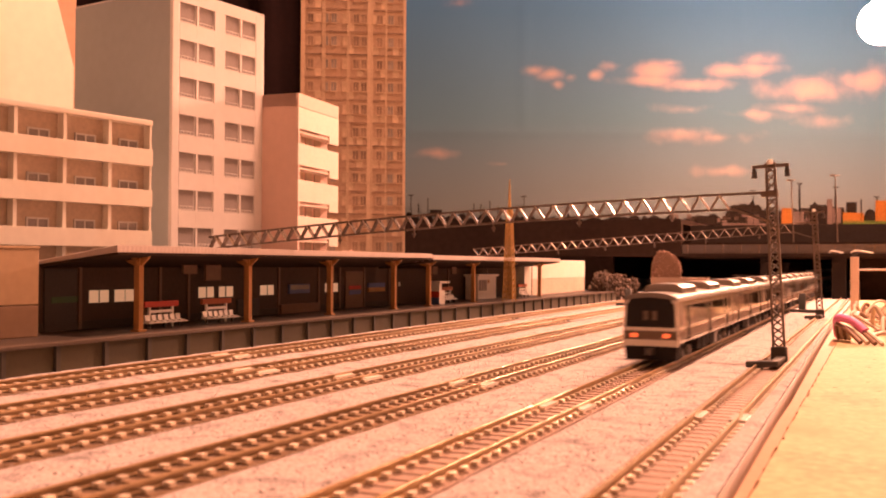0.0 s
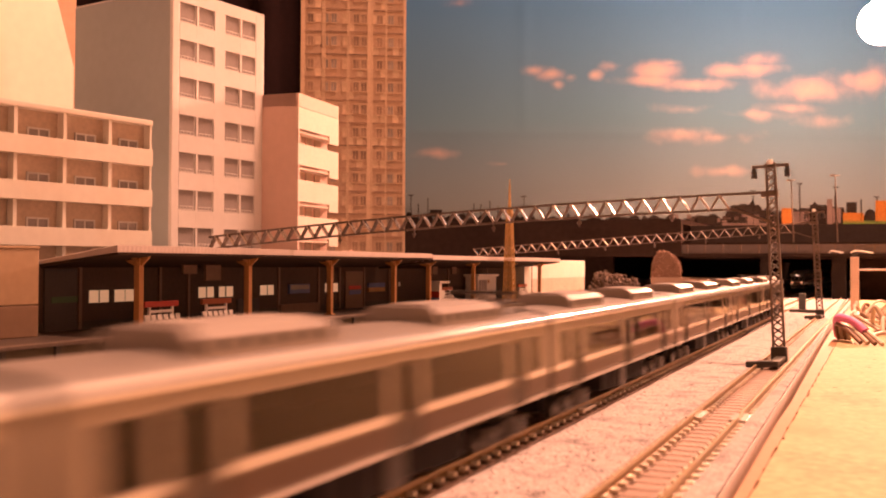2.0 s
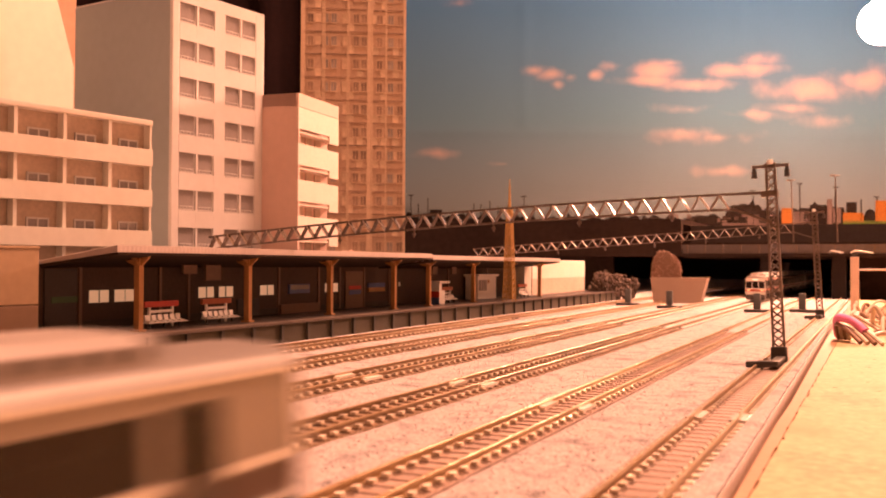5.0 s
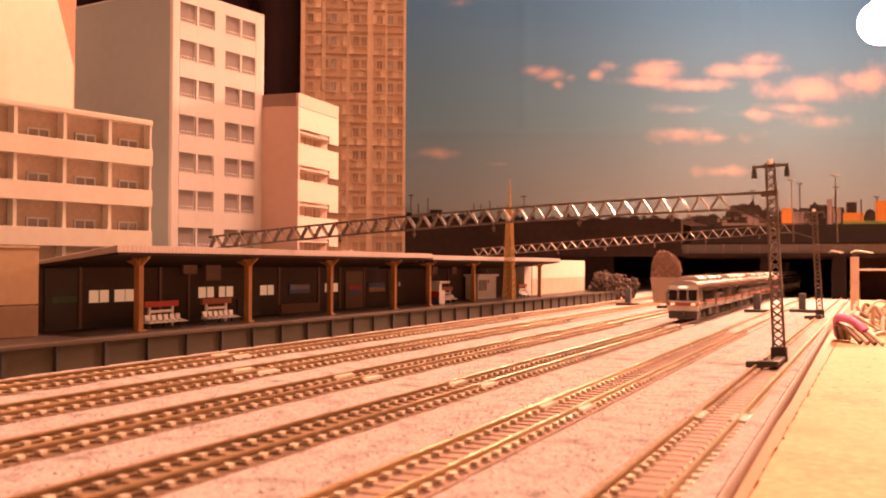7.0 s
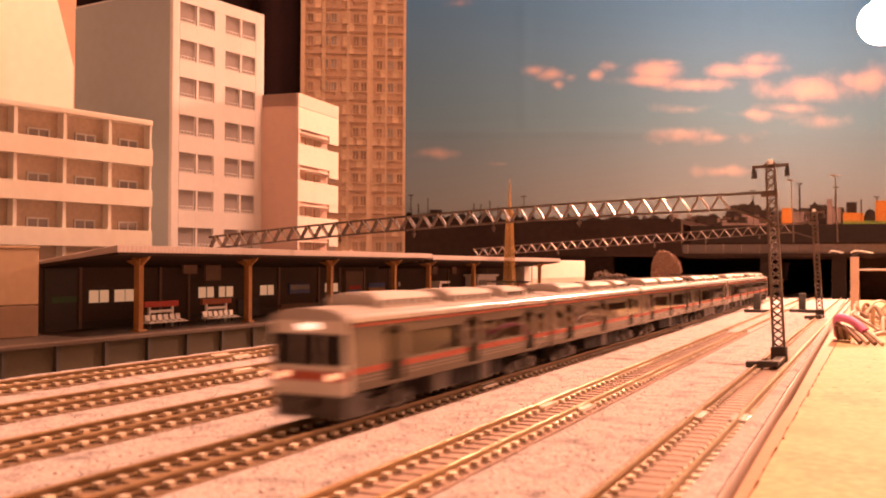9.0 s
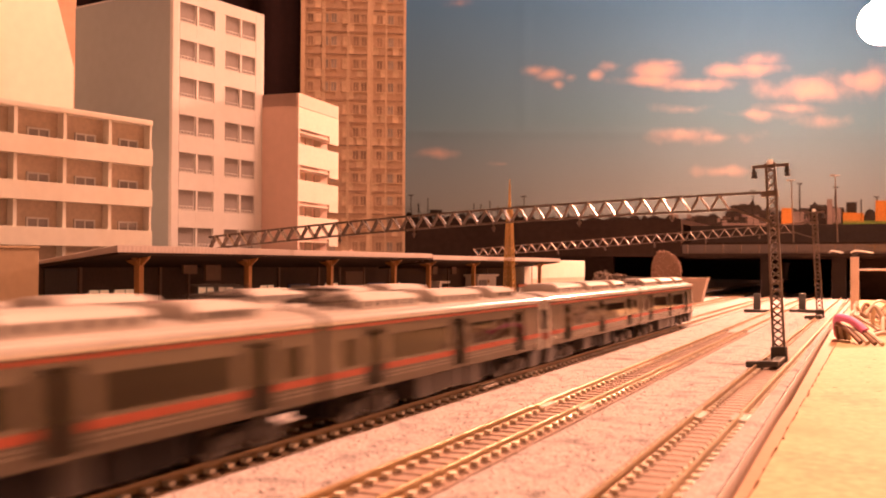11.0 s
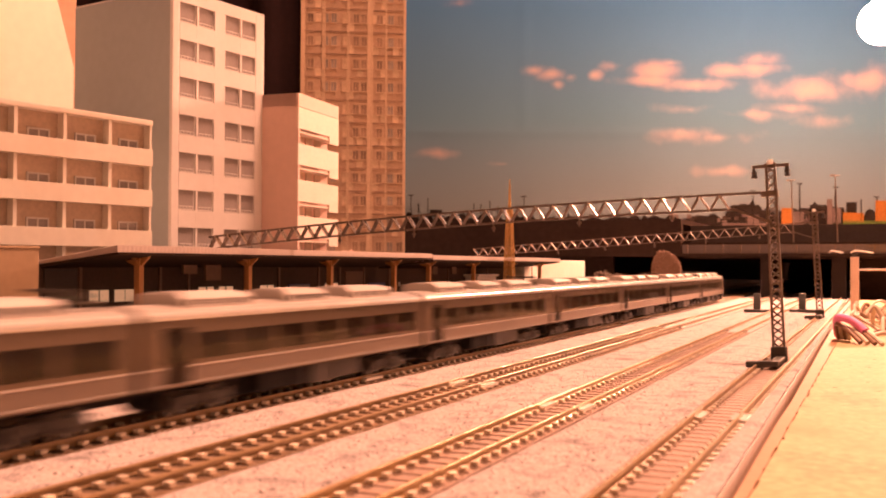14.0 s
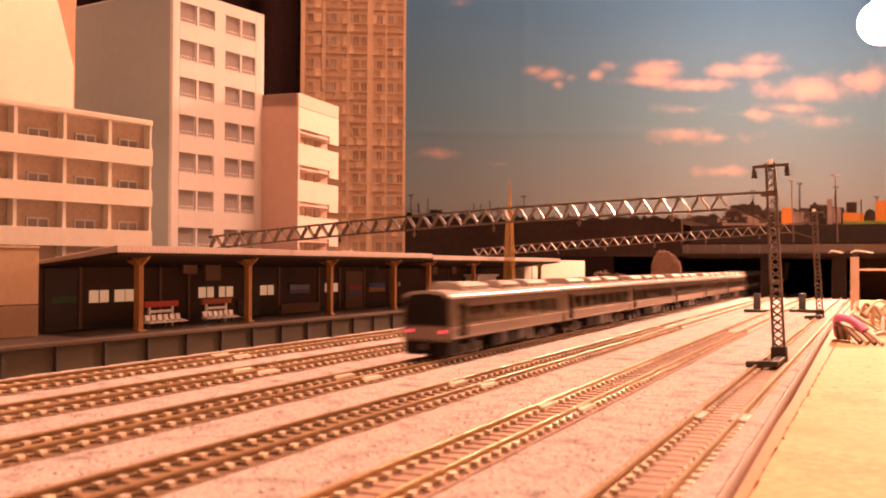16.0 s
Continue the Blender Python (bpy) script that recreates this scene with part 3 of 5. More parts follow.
def white_block():
    b = thing("apartment_block", facade_pose(-353.4, 423.3, 8.3), "tall white block with paired grey windows", "building", "town buildings")
    L, D, H = 72.5, 84.0, 186.6
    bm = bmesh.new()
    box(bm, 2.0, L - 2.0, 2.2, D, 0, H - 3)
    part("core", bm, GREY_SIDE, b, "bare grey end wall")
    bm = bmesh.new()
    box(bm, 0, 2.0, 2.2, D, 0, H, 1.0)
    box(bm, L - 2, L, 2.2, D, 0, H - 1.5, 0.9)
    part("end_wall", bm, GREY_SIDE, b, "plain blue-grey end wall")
    cols = ((5.2, 17.8), (19.2, 31.4), (39.8, 52.0), (53.4, 64.8))
    rows = [180.3 - 20.85 * k for k in range(9)]
    bm = bmesh.new()
    xs = [0] + [v for c in cols for v in c] + [L]
    for i in range(0, len(xs), 2):
        box(bm, xs[i], xs[i + 1], 0, 2.4, 0, H, 0.9 if i in (0, len(xs) - 2) else 0)
    for x0, x1 in cols:
        zs = [H] + [v for r in rows for v in (r, r - 11.2)]
        for i in range(0, len(zs), 2):
            lo = zs[i + 1] if i + 1 < len(zs) else 0
            box(bm, x0, x1, 0.02, 2.4, lo, zs[i])
    part("front_wall", bm, WHITE_BLDG, b, "white window front")
    bm = bmesh.new()
    box(bm, 0, L, 0, D, H, H + 0.8, 0.4)
    part("roof", bm, WHITE_BLDG, b)
    pane_bm = bmesh.new()
    box(pane_bm, 0.05, 12.1, 0.9, 2.1, -11.1, -0.1)
    pane_me = finish(pane_bm, "pane", WIN_DARK)
    fr_bm = bmesh.new()
    box(fr_bm, 0.05, 12.1, 0.6, 0.95, -11.1, -10.5)
    box(fr_bm, 0.05, 0.55, 0.6, 0.95, -10.5, -0.1)
    box(fr_bm, 11.6, 12.1, 0.6, 0.95, -10.5, -0.1)
    box(fr_bm, 1.0, 11.4, 0.1, 0.45, -9.2, -8.8)
    box(fr_bm, 1.0, 11.4, 0.1, 0.45, -10.9, -10.5)
    for k in range(5):
        box(fr_bm, 1.2 + k * 2.4, 1.5 + k * 2.4, 0.1, 0.45, -10.5, -9.2)
    fr_me = finish(fr_bm, "window_frame", FRAME_WHITE)
    for r in rows:
        for x0, _ in cols:
            w = piece("window", pane_me, b, mm(x0, 0, r))
            piece("window_frame", fr_me, w, mm(0, 0, 0))


def balcony_block():
    b = thing("balcony_flats", facade_pose(-329.2, 379.5, 10.7), "cream balcony flats with recessed windows", "building", "town buildings")
    bay, fl, H, D = 24.1, 20.1, 106.0, 60.0
    L = bay * 6
    # back wall whose darker cream carries the shade of the balconies
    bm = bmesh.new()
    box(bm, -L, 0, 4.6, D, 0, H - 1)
    part("core", bm, CREAM_DARK, b, "balcony back wall, recess shade put into its cream")
    for i in range(7):
        bm = bmesh.new()
        box(bm, -bay * i - (0.9 if i else 1.3), -bay * i + (0.9 if i else 0), 0, 6.4, 0, H - 2.5, 0.2)
        part("dividing_wall", bm, CREAM, b, "cream dividing wall")
    bm = bmesh.new()
    box(bm, -L - 1, 0.3, -0.5, D + 0.5, H - 2.8, H, 0.6)
    part("roof", bm, CREAM, b, "cream flat roof edge")
    bm = bmesh.new()
    box(bm, -0.2, 0.25, 5.5, D, 0, H - 2.8)
    part("end_wall", bm, CREAM, b)
    for k in range(5):
        zt = H - 5 - fl * k
        bm = bmesh.new()
        box(bm, -L, 0, -0.6, 6.2, zt - fl + 2.2, zt - fl + 3.3, 0.2)
        part("floor_slab", bm, CREAM, b)
        for i in range(6):
            x0, x1 = -bay * (i + 1) + 1.3, -bay * i - 1.3
            bm = bmesh.new()
            box(bm, x0 - 1.3, x1 + 1.3, -0.9, 0.1, zt - fl + 2.3, zt - 9.6)
            part("balcony_front", bm, CREAM, b)
            bm = bmesh.new()
            c = (x0 + x1) / 2 + 1.5
            w = 5.6 if k < 3 else 5.0
            box(bm, c - w, c + w, 4.3, 4.7, zt - fl + 3.3, zt - 5.2)
            win = part("window", bm, WIN_DARK, b)
            bm = bmesh.new()
            for u in (-w, -0.4, w - 0.8):
                box(bm, c + u, c + u + 0.8, 4.0, 4.4, zt - fl + 3.3, zt - 5.2)
            box(bm, c - w, c + w, 4.0, 4.4, zt - 6.0, zt - 5.2)
            part("window_frame", bm, FRAME_WHITE, win)


def pink_block():
    b = thing("pink_flats", facade_pose(-318.4, 495.7, -4.5), "pink flats with stepped white balconies", "building", "town buildings")
    L, D, H, fl = 55.0, 26.0, 138.2, 21.9
    bm = bmesh.new()
    box(bm, 0.2, L - 0.2, 8, D, 0, H - 0.5)
    box(bm, 0, 3, 0.6, D, 0, H, 0.5)
    box(bm, 0, L, 0, D, 129.9, H, 0.5)
    part("core", bm, PINK, b, "plain salmon end wall")
    for k in range(6):
        zt = 129.8 - fl * k
        bm = bmesh.new()
        box(bm, 0, L, 0, 1.2, zt - 13.0, zt, 0.3)
        box(bm, 3.1, L - 0.1, 0.6, 8.2, zt - fl + 6.5, zt - fl + 7.6)
        part("balcony_front", bm, PINK_PALE, b, "white balcony front")
        bm = bmesh.new()
        box(bm, 42, L, 0.02, 1.2, zt - 17.5, zt - 12.9, 0.2)
        part("end_screen", bm, PINK_PALE, b)
        bm = bmesh.new()
        box(bm, 0, 2, 0.02, 1.2, zt - fl, zt - 12.9, 0.2)
        part("corner_pier", bm, PINK, b)
        for u in (12, 24, 36):
            bm = bmesh.new()
            box(bm, u, u + 8, 7.4, 8.1, zt - fl + 0.6, zt - 14.5)
            part("window", bm, CREAM_DARK, b)


def tower():
    b = thing("tower_block", mm(-411.4, 757.5, 0, 0, 0, 29), "brown tiled high-rise tower block", "building", "town buildings")
    W, D, H, fl = 62.0, 31.0, 330.0, 20.2
    bm = bmesh.new()
    box(bm, -W, 0, 0.8, 60, 0, H)
    part("core", bm, TOWER, b, "brown tiled wall")
    bm = bmesh.new()
    box(bm, 0, 31, 3.5, 60, 0, H)
    part("wing", bm, TOWER, b)
    # tiled facade: low pale piers, and on each floor windows in raised tile surrounds
    for u, w in ((-62, 3.5), (-43.5, 3.2), (-21.5, 2.4), (-3.2, 3.2)):
        bm = bmesh.new()
        box(bm, u, u + w, 0.35, 1.0, 0, H, 0.1)
        part("pier", bm, TOWER_PALE, b)
    for u, w in ((0.3, 1.4), (12.6, 1.6), (28.6, 2.4)):
        bm = bmesh.new()
        box(bm, u, u + w, 3.05, 3.7, 0, H, 0.1)
        part("pier", bm, TOWER_PALE, b)
    wins = []
    for material in (TOWER_GLASS, BLUE_GLASS, TOWER_PALE):
        bm = bmesh.new()
        box(bm, -2.3, 2.3, 0.4, 0.9, -3.9, 3.9)
        wins.append(finish(bm, "window", material))
    bm = bmesh.new()
    for x0, x1, z0, z1 in ((-3.0, 3.0, 3.9, 4.7), (-3.0, 3.0, -4.7, -3.9), (-3.0, -2.3, -3.9, 3.9), (2.3, 3.0, -3.9, 3.9), (-0.2, 0.2, -3.9, 3.9)):
        box(bm, x0, x1, 0.22, 0.9, z0, z1)
    frame_me = finish(bm, "window_frame", TOWER_FRAME)
    bm = bmesh.new()
    box(bm, -2.6, 2.6, 0.5, 0.9, -3.6, 3.6, 0.1)
    tile_me = finish(bm, "tile_panel", TOWER_PALE)
    z = 293.4
    rnd = random.Random(12)
    while z > 20:
        for u, y, kind in ((-53.4, 0, 0), (-40.2, 0, 1), (-32.8, 0, 1), (-22.5, 0, 2), (-13.2, 0, 0), (-6.2, 0, 0), (7.6, 2.7, 0), (17.5, 2.7, 1), (26.0, 2.7, 0)):
            w = piece("window", wins[kind], b, mm(u, y, z))
            piece("window_frame", frame_me, w, mm(0, 0, 0))
        for u, y in ((-46.8, 0), (-17.8, 0), (-9.7, 0), (3.9, 2.7), (11.2, 2.7), (22, 2.7)):
            if rnd.random() < 0.8:
                piece("tile_panel", tile_me, b, mm(u, y, z - rnd.choice((0.0, 7.4, 8.0))))
        bm = bmesh.new()
        box(bm, -W + 0.2, -0.2, 0.4, 0.9, z - 12.2, z - 11.2)
        box(bm, 0.3, 30.8, 3.1, 3.6, z - 12.2, z - 11.2)
        part("string_course", bm, TOWER_GLASS, b)
        z -= fl


def cream_tower():
    b = thing("cream_tower", facade_pose(-469, 467.3, 9.0), "tall plain cream tower with a chamfered top, brightened as strongly lit", "building", "town buildings")
    bm = bmesh.new()
    prism(bm, [(-90, 0), (0, 0), (0, 150), (-90, 150)], 0, 60)
    part("lower_wall", bm, CREAM_LIT, b)
    bm = bmesh.new()
    prism(bm, [(-90, 150), (0, 150), (0, 160), (-16, 212), (-90, 212)], 0, 60)
    part("upper_wall", bm, CREAM_LIT, b)
    o = thing("orange_block", facade_pose(-560, 560, 9.0), "orange brown wall of a farther block", "building", "town buildings")
    bm = bmesh.new()
    box(bm, -110, 0, 0, 40, 0, 285, 0.6)
    part("outer_wall", bm, ORANGE_BLDG, o)
    bm = bmesh.new()
    box(bm, -112, 2, -2, 42, 285, 290, 0.6)
    part("roof", bm, ORANGE_BLDG, o)
    t = thing("tiled_block", facade_pose(-470, 600, 9.0), "farther block with a ribbed tan roof", "building", "town buildings")
    bm = bmesh.new()
    box(bm, -30, 12, 0, 40, 0, 212)
    part("outer_wall", bm, ORANGE_BLDG, t)
    bm = bmesh.new()
    for i in range(21):
        prism(bm, [(-2, 212), (42, 240), (42, 243), (-2, 215)], -31 + i * 2.1, -29.9 + i * 2.1, "x")
    part("ribbed_roof", bm, TOWER_PALE, t)


def tan_block():
    bm = bmesh.new()
    box(bm, -40, 0, 0, 22, 11.2, 30.6, 0.4)
    b = thing("tan_building", facade_pose(-268, 252, 6, PZ), "plain tan block with a seam on the platform", "building")
    part("outer_wall", bm, TAN_BOX, b)
    bm = bmesh.new()
    box(bm, -40.2, 0.2, -0.2, 22.2, 30.6, 31.6, 0.3)
    part("roof", bm, TAN_BOX, b)
    # lower half carries the canopy's cast shadow as a darker colour
    bm = bmesh.new()
    box(bm, -40, 0, 0, 22, 0, 11.0, 0.4)
    part("lower_wall", bm, TAN_SHADED, b, "lower wall with the canopy's shadow put into its colour")
    bm = bmesh.new()
    box(bm, -39.8, -0.2, 0.3, 21.8, 10.9, 11.3)
    part("seam", bm, CANOPY_UNDER, b)


# ---- the printed sky behind everything ----
def sky_poster():
    m = bpy.data.materials.new("printed_sky")
    m.use_nodes = True
    nt = m.node_tree
    n, l = nt.nodes, nt.links
    b = n["Principled BSDF"]
    b.inputs["Roughness"].default_value = 0.8
    b.inputs["Specular IOR Level"].default_value = 0.12
    tc = n.new("ShaderNodeTexCoord")
    sep = n.new("ShaderNodeSeparateXYZ")
    l.new(tc.outputs["Object"], sep.inputs[0])
    grad = n.new("ShaderNodeMapRange")
    grad.inputs["From Min"].default_value, grad.inputs["From Max"].default_value = 0.08, 0.48
    l.new(sep.outputs["Z"], grad.inputs["Value"])
    ramp = n.new("ShaderNodeValToRGB")
    e = ramp.color_ramp.elements
    e[0].position, e[0].color = 0.0, (0.096, 0.108, 0.104, 1)
    e[1].position, e[1].color = 1.0, (0.023, 0.080, 0.175, 1)
    mid = e.new(0.45)
    mid.color = (0.044, 0.095, 0.135, 1)
    l.new(grad.outputs[0], ramp.inputs[0])
    # soft banks of cloud: stretched noise, limited to a few long patches
    wob = n.new("ShaderNodeTexNoise")
    wob.inputs["Scale"].default_value, wob.inputs["Detail"].default_value = 17, 9
    l.new(tc.outputs["Object"], wob.inputs["Vector"])
    total = None
    # each bank: place on the sheet, half width, half height, density
    clouds = ((140, 337, 20, 9, 1.0), (166, 331, 26, 10, 0.95), (176, 315, 10, 8, 0.9), (197, 327, 12, 8, 0.8), (232, 330, 12, 9, 0.95), (260, 344, 24, 8, 0.62), (332, 338, 46, 13, 1.0), (318, 322, 44, 9, 0.9),
              (389, 315, 52, 11, 0.95), (350, 349, 24, 7, 0.8), (441, 338, 46, 11, 0.9), (490, 356, 36, 14, 0.9), (486, 342, 46, 10, 0.95), (580, 306, 80, 20, 0.85), (650, 324, 55, 22, 0.85), (538, 279, 64, 10, 0.8),
              (380, 277, 48, 10, 0.72), (476, 270, 80, 11, 0.8), (372, 240, 54, 13, 0.85), (424, 234, 60, 11, 0.75), (434, 181, 54, 10, 0.72), (-16, 207, 40, 9, 0.72), (22, 440, 24, 10, 0.85), (92, 191, 24, 5, 0.66), (610, 262, 70, 16, 0.7))
    for u, v, a, c, dense in clouds:
        sh = n.new("ShaderNodeMapping")
        sh.inputs["Location"].default_value = (-u * MM / (a * MM), 0, -v * MM / (c * MM))
        sh.inputs["Scale"].default_value = (1 / (a * MM), 0, 1 / (c * MM))
        l.new(tc.outputs["Object"], sh.inputs["Vector"])
        ln = n.new("ShaderNodeVectorMath")
        ln.operation = "LENGTH"
        l.new(sh.outputs[0], ln.inputs[0])
        mr = n.new("ShaderNodeMapRange")
        mr.inputs["From Min"].default_value, mr.inputs["From Max"].default_value = 1.9, 0.0
        mr.inputs["To Max"].default_value = dense
        l.new(ln.outputs["Value"], mr.inputs["Value"])
        if total is None:
            total = mr.outputs[0]
        else:
            mx = n.new("ShaderNodeMath")
            mx.operation = "MAXIMUM"
            l.new(total, mx.inputs[0])
            l.new(mr.outputs[0], mx.inputs[1])
            total = mx.outputs[0]
    mul = n.new("ShaderNodeMath")
    mul.operation = "MULTIPLY_ADD"
    l.new(wob.outputs[0], mul.inputs[0])
    mul.inputs[1].default_value = 1.5
    l.new(total, mul.inputs[2])
    edge = n.new("ShaderNodeMapRange")
    edge.interpolation_type = "SMOOTHSTEP"
    edge.inputs["From Min"].default_value, edge.inputs["From Max"].default_value = 1.02, 1.85
    edge.inputs["To Max"].default_value = 0.64
    l.new(mul.outputs[0], edge.inputs["Value"])
    mix = n.new("ShaderNodeMix")
    mix.data_type = "RGBA"
    mix.inputs[7].default_value = (0.29, 0.20, 0.175, 1)
    l.new(edge.outputs[0], mix.inputs[0])
    l.new(ramp.outputs[0], mix.inputs[6])
    l.new(mix.outputs[2], b.inputs["Base Color"])
    at = Matrix.Translation((-0.6149, 1.3681, 0)) @ pose(0, 0, 0, 0, 0, YAW)
    p = thing("sky_backdrop", at, "printed blue sky poster with pink clouds and a town skyline", "backdrop", "", "structure")
    bm = bmesh.new()
    us = [-95 + i * 6 for i in range(240)]
    vs = [60, 120, 180, 226, 233, 238, 243, 250, 300, 340, 380, 430, 470, 520, 560, 640]
    def relief(u, v):
        crease = 0.9 * math.exp(-((v - 240) / 5) ** 2) + 1.3 * math.exp(-((u - 125) / 9) ** 2) * (v > 245) + 1.3 * math.exp(-((u - 460) / 9) ** 2) * (v > 380)
        return 3.0 * noise.noise((u * 0.008, v * 0.004, 1)) - crease
    g = [[bm.verts.new((u, relief(u, v), v)) for u in us] for v in vs]
    for j in range(len(vs) - 1):
        for i in range(len(us) - 1):
            bm.faces.new((g[j][i], g[j][i + 1], g[j + 1][i + 1], g[j + 1][i]))
    r = bmesh.ops.extrude_face_region(bm, geom=list(bm.faces))
    bmesh.ops.translate(bm, vec=(0, 6, 0), verts=[v for v in r["geom"] if isinstance(v, bmesh.types.BMVert)])
    bmesh.ops.recalc_face_normals(bm, faces=bm.faces)
    part("poster", bm, m, p, "creased glossy sky print", smooth=50)
    return p


def hanging_bulb():
    b = thing("bulb_lamp", Matrix.Translation(BULB), "glowing warm bare bulb on a cord", "lamp")
    bm = bmesh.new()
    bmesh.ops.create_uvsphere(bm, u_segments=20, v_segments=12, radius=26)
    part("bulb", bm, BULB_MAT, b, "glowing bulb", smooth=80)
    bm = bmesh.new()
    rod(bm, (0, 0, 25), (0, 0, 48), 11, 9, 14)
    part("socket", bm, PALE, b)
    bm = bmesh.new()
    rod(bm, (0, 0, 48), (0, 0, 1475), 2.0)
    part("cord", bm, PALE, b)
    c = thing("ceiling_lamp", pose(0.12, 0.8, 1.8), "round ceiling lamp of the room", "lamp")
    bm = bmesh.new()
    rod(bm, (0, 0, -8), (0, 0, 0), 230, 230, 32)
    part("ceiling_plate", bm, PALE, c)


# ---- trains ----
HW = 9.4          # half width of a car
STYLES = {
    1: dict(windows=(13.0, 19.4), doors=(-47, 0, 47), pitch=133.0, n=6),
    2: dict(windows=(12.4, 18.0), doors=(-46, 0, 46), pitch=135.0, n=6),
    3: dict(windows=(12.4, 18.2), doors=(-56,), pitch=135.0, n=8),
}


def side_profile(z):
    """Half width at height z: sides lean in slightly above and below the belt."""
    if z > 11:
        return HW - 0.022 * (z - 11) ** 1.35
    return HW - 0.03 * (11 - z)


def side_strip(bm, s, y0, y1, z0, z1, proud=0.0, thick=0.6):
    """A piece of the car side between two heights, on side s, following the profile."""
    k = max(1, int((z1 - z0) / 2.5))
    zs = [z0 + (z1 - z0) * i / k for i in range(k + 1)]
    outer = [(s * (side_profile(z) + proud), z) for z in zs]
    inner = [(s * (side_profile(z) - thick), z) for z in reversed(zs)]
    prism(bm, outer + inner, y0, y1)


def car(style, cab, pantograph, red_seats, tail_end=None):
    """One car; local y along the track, z from the rail head. cab: -1, 1 or 0 for the end with a driving cab."""
    st = STYLES[style]
    half = st["pitch"] / 2 - 1.4
    body_m, low_m = {1: (T1_BODY, T1_BODY), 2: (T2_BODY, T2_BODY), 3: (T3_BODY, T3_LOW)}[style]
    label = {1: "cream stainless commuter car with a brown band", 2: "grey stainless commuter car with orange stripes", 3: "dark brown express car with beige lower sides"}[style]
    c = thing("train_car", mm(0, 0, 0), label, "train car", {1: "cars of the cream train", 2: "cars of the orange-striped train", 3: "cars of the dark train"}[style])
    zb, zt, top = st["windows"][0], st["windows"][1], 21.8
    doors = [d for d in st["doors"]]
    # windows between the doors
    wins = []
    stops = [-half + (14 if cab == -1 else 4)] + [v for d in doors for v in (d - 5.4, d + 5.4)] + [half - (14 if cab == 1 else 4)]
    for i in range(0, len(stops), 2):
        a, b = stops[i], stops[i + 1]
        if b - a < 8:
            continue
        k = max(1, round((b - a) / {1: 34.0, 2: 34.0, 3: 17.0}[style]))
        for j in range(k):
            w0, w1 = a + (b - a) * j / k, a + (b - a) * (j + 1) / k
            wins.append((w0 + (1.5 if style == 2 else 0.7), w1 - (1.5 if style == 2 else 0.7)))
    door_spans = [(d - 4.3, d + 4.3) for d in doors]
    cuts = sorted([(a, b, zb, zt) for a, b in wins] + [(a, b, 7.6, 19.6) for a, b in door_spans])
    bm, bml = bmesh.new(), bmesh.new()
    for s in (-1, 1):
        side_strip(bm, s, -half, half, 19.6, top)
        y = -half
        for a, b, z0, z1 in cuts + [(half, half, 0, 0)]:
            if a - y > 0.02:
                side_strip(bm, s, y, a, 11.2, 19.6)
                side_strip(bml, s, y, a, 7.0, 11.2)
            if b > a:
                if z0 > 11.2:
                    side_strip(bm, s, a, b, 11.2, z0)
                    side_strip(bml, s, a, b, 7.0, 11.2)
                else:
                    side_strip(bml, s, a, b, 7.0, z0)
                if z1 < 19.6:
                    side_strip(bm, s, a, b, z1, 19.6)
            y = b
    box(bm, -HW + 0.8, HW - 0.8, -half + 0.3, half - 0.3, 6.6, 7.4)
    for e in (-1, 1):
        if e != cab:
            box(bm, -HW + 0.4, HW - 0.4, e * half - 0.35, e * half + 0.35, 7.0, 21.8)
            box(bm, -3.2, 3.2, min(e * half, e * (half + 1.0)), max(e * half, e * (half + 1.0)), 7.4, 19.5)
    part("body_shell", bm, body_m, c)
    part("lower_side", bml, low_m, c, "lower side panels")
    # roof: an arched shell
    arch = [(HW - 0.45, top - 0.05), (HW - 0.7, 22.6), (HW - 1.9, 23.4), (HW - 4.4, 24.05), (0, 24.35)]
    outline = arch + [(-x, z) for x, z in reversed(arch[:-1])]
    bm = bmesh.new()
    r0 = half + (1.6 if cab == 1 else 0)
    r1 = half + (1.6 if cab == -1 else 0)
    prism(bm, outline, -r1, r0)
    part("roof", bm, {1: ROOF_DARK, 2: ROOF, 3: ROOF}[style], c, "grey arched roof", smooth=40)
    # roof edge in the pale line colour, which paints in the bulb's streak
    bm = bmesh.new()
    for s in (-1, 1):
        arc = [(s * (HW - 1.75 + 1.5 * math.cos(v)), 21.7 + 1.5 * math.sin(v)) for v in (math.pi / 2 * k / 8 for k in range(9))]
        prism(bm, [(s * (HW - 0.25), 21.3)] + arc + [(s * (HW - 1.9), 21.3)], -half, half)
    part("rain_gutter", bm, LINE, c, "rounded roof edge, made pale for the bulb's sheen", smooth=50)
    if style == 2:
        bm = bmesh.new()
        for s in (-1, 1):
            side_strip(bm, s, -half + 2, half - 2, 20.3, 20.9, 0.08, 0.1)
        part("upper_stripe", bm, T2_BAND, c, "thin orange stripe under the roof")
    # glazing behind the openings
    bm = bmesh.new()
    for s in (-1, 1):
        side_strip(bm, s, -half + 1, half - 1, zb - 0.5, zt + 0.6, -0.45, 0.12)
    part("glazing", bm, T_GLASS_DARK if style == 2 else T_GLASS, c, "smoked glazing")
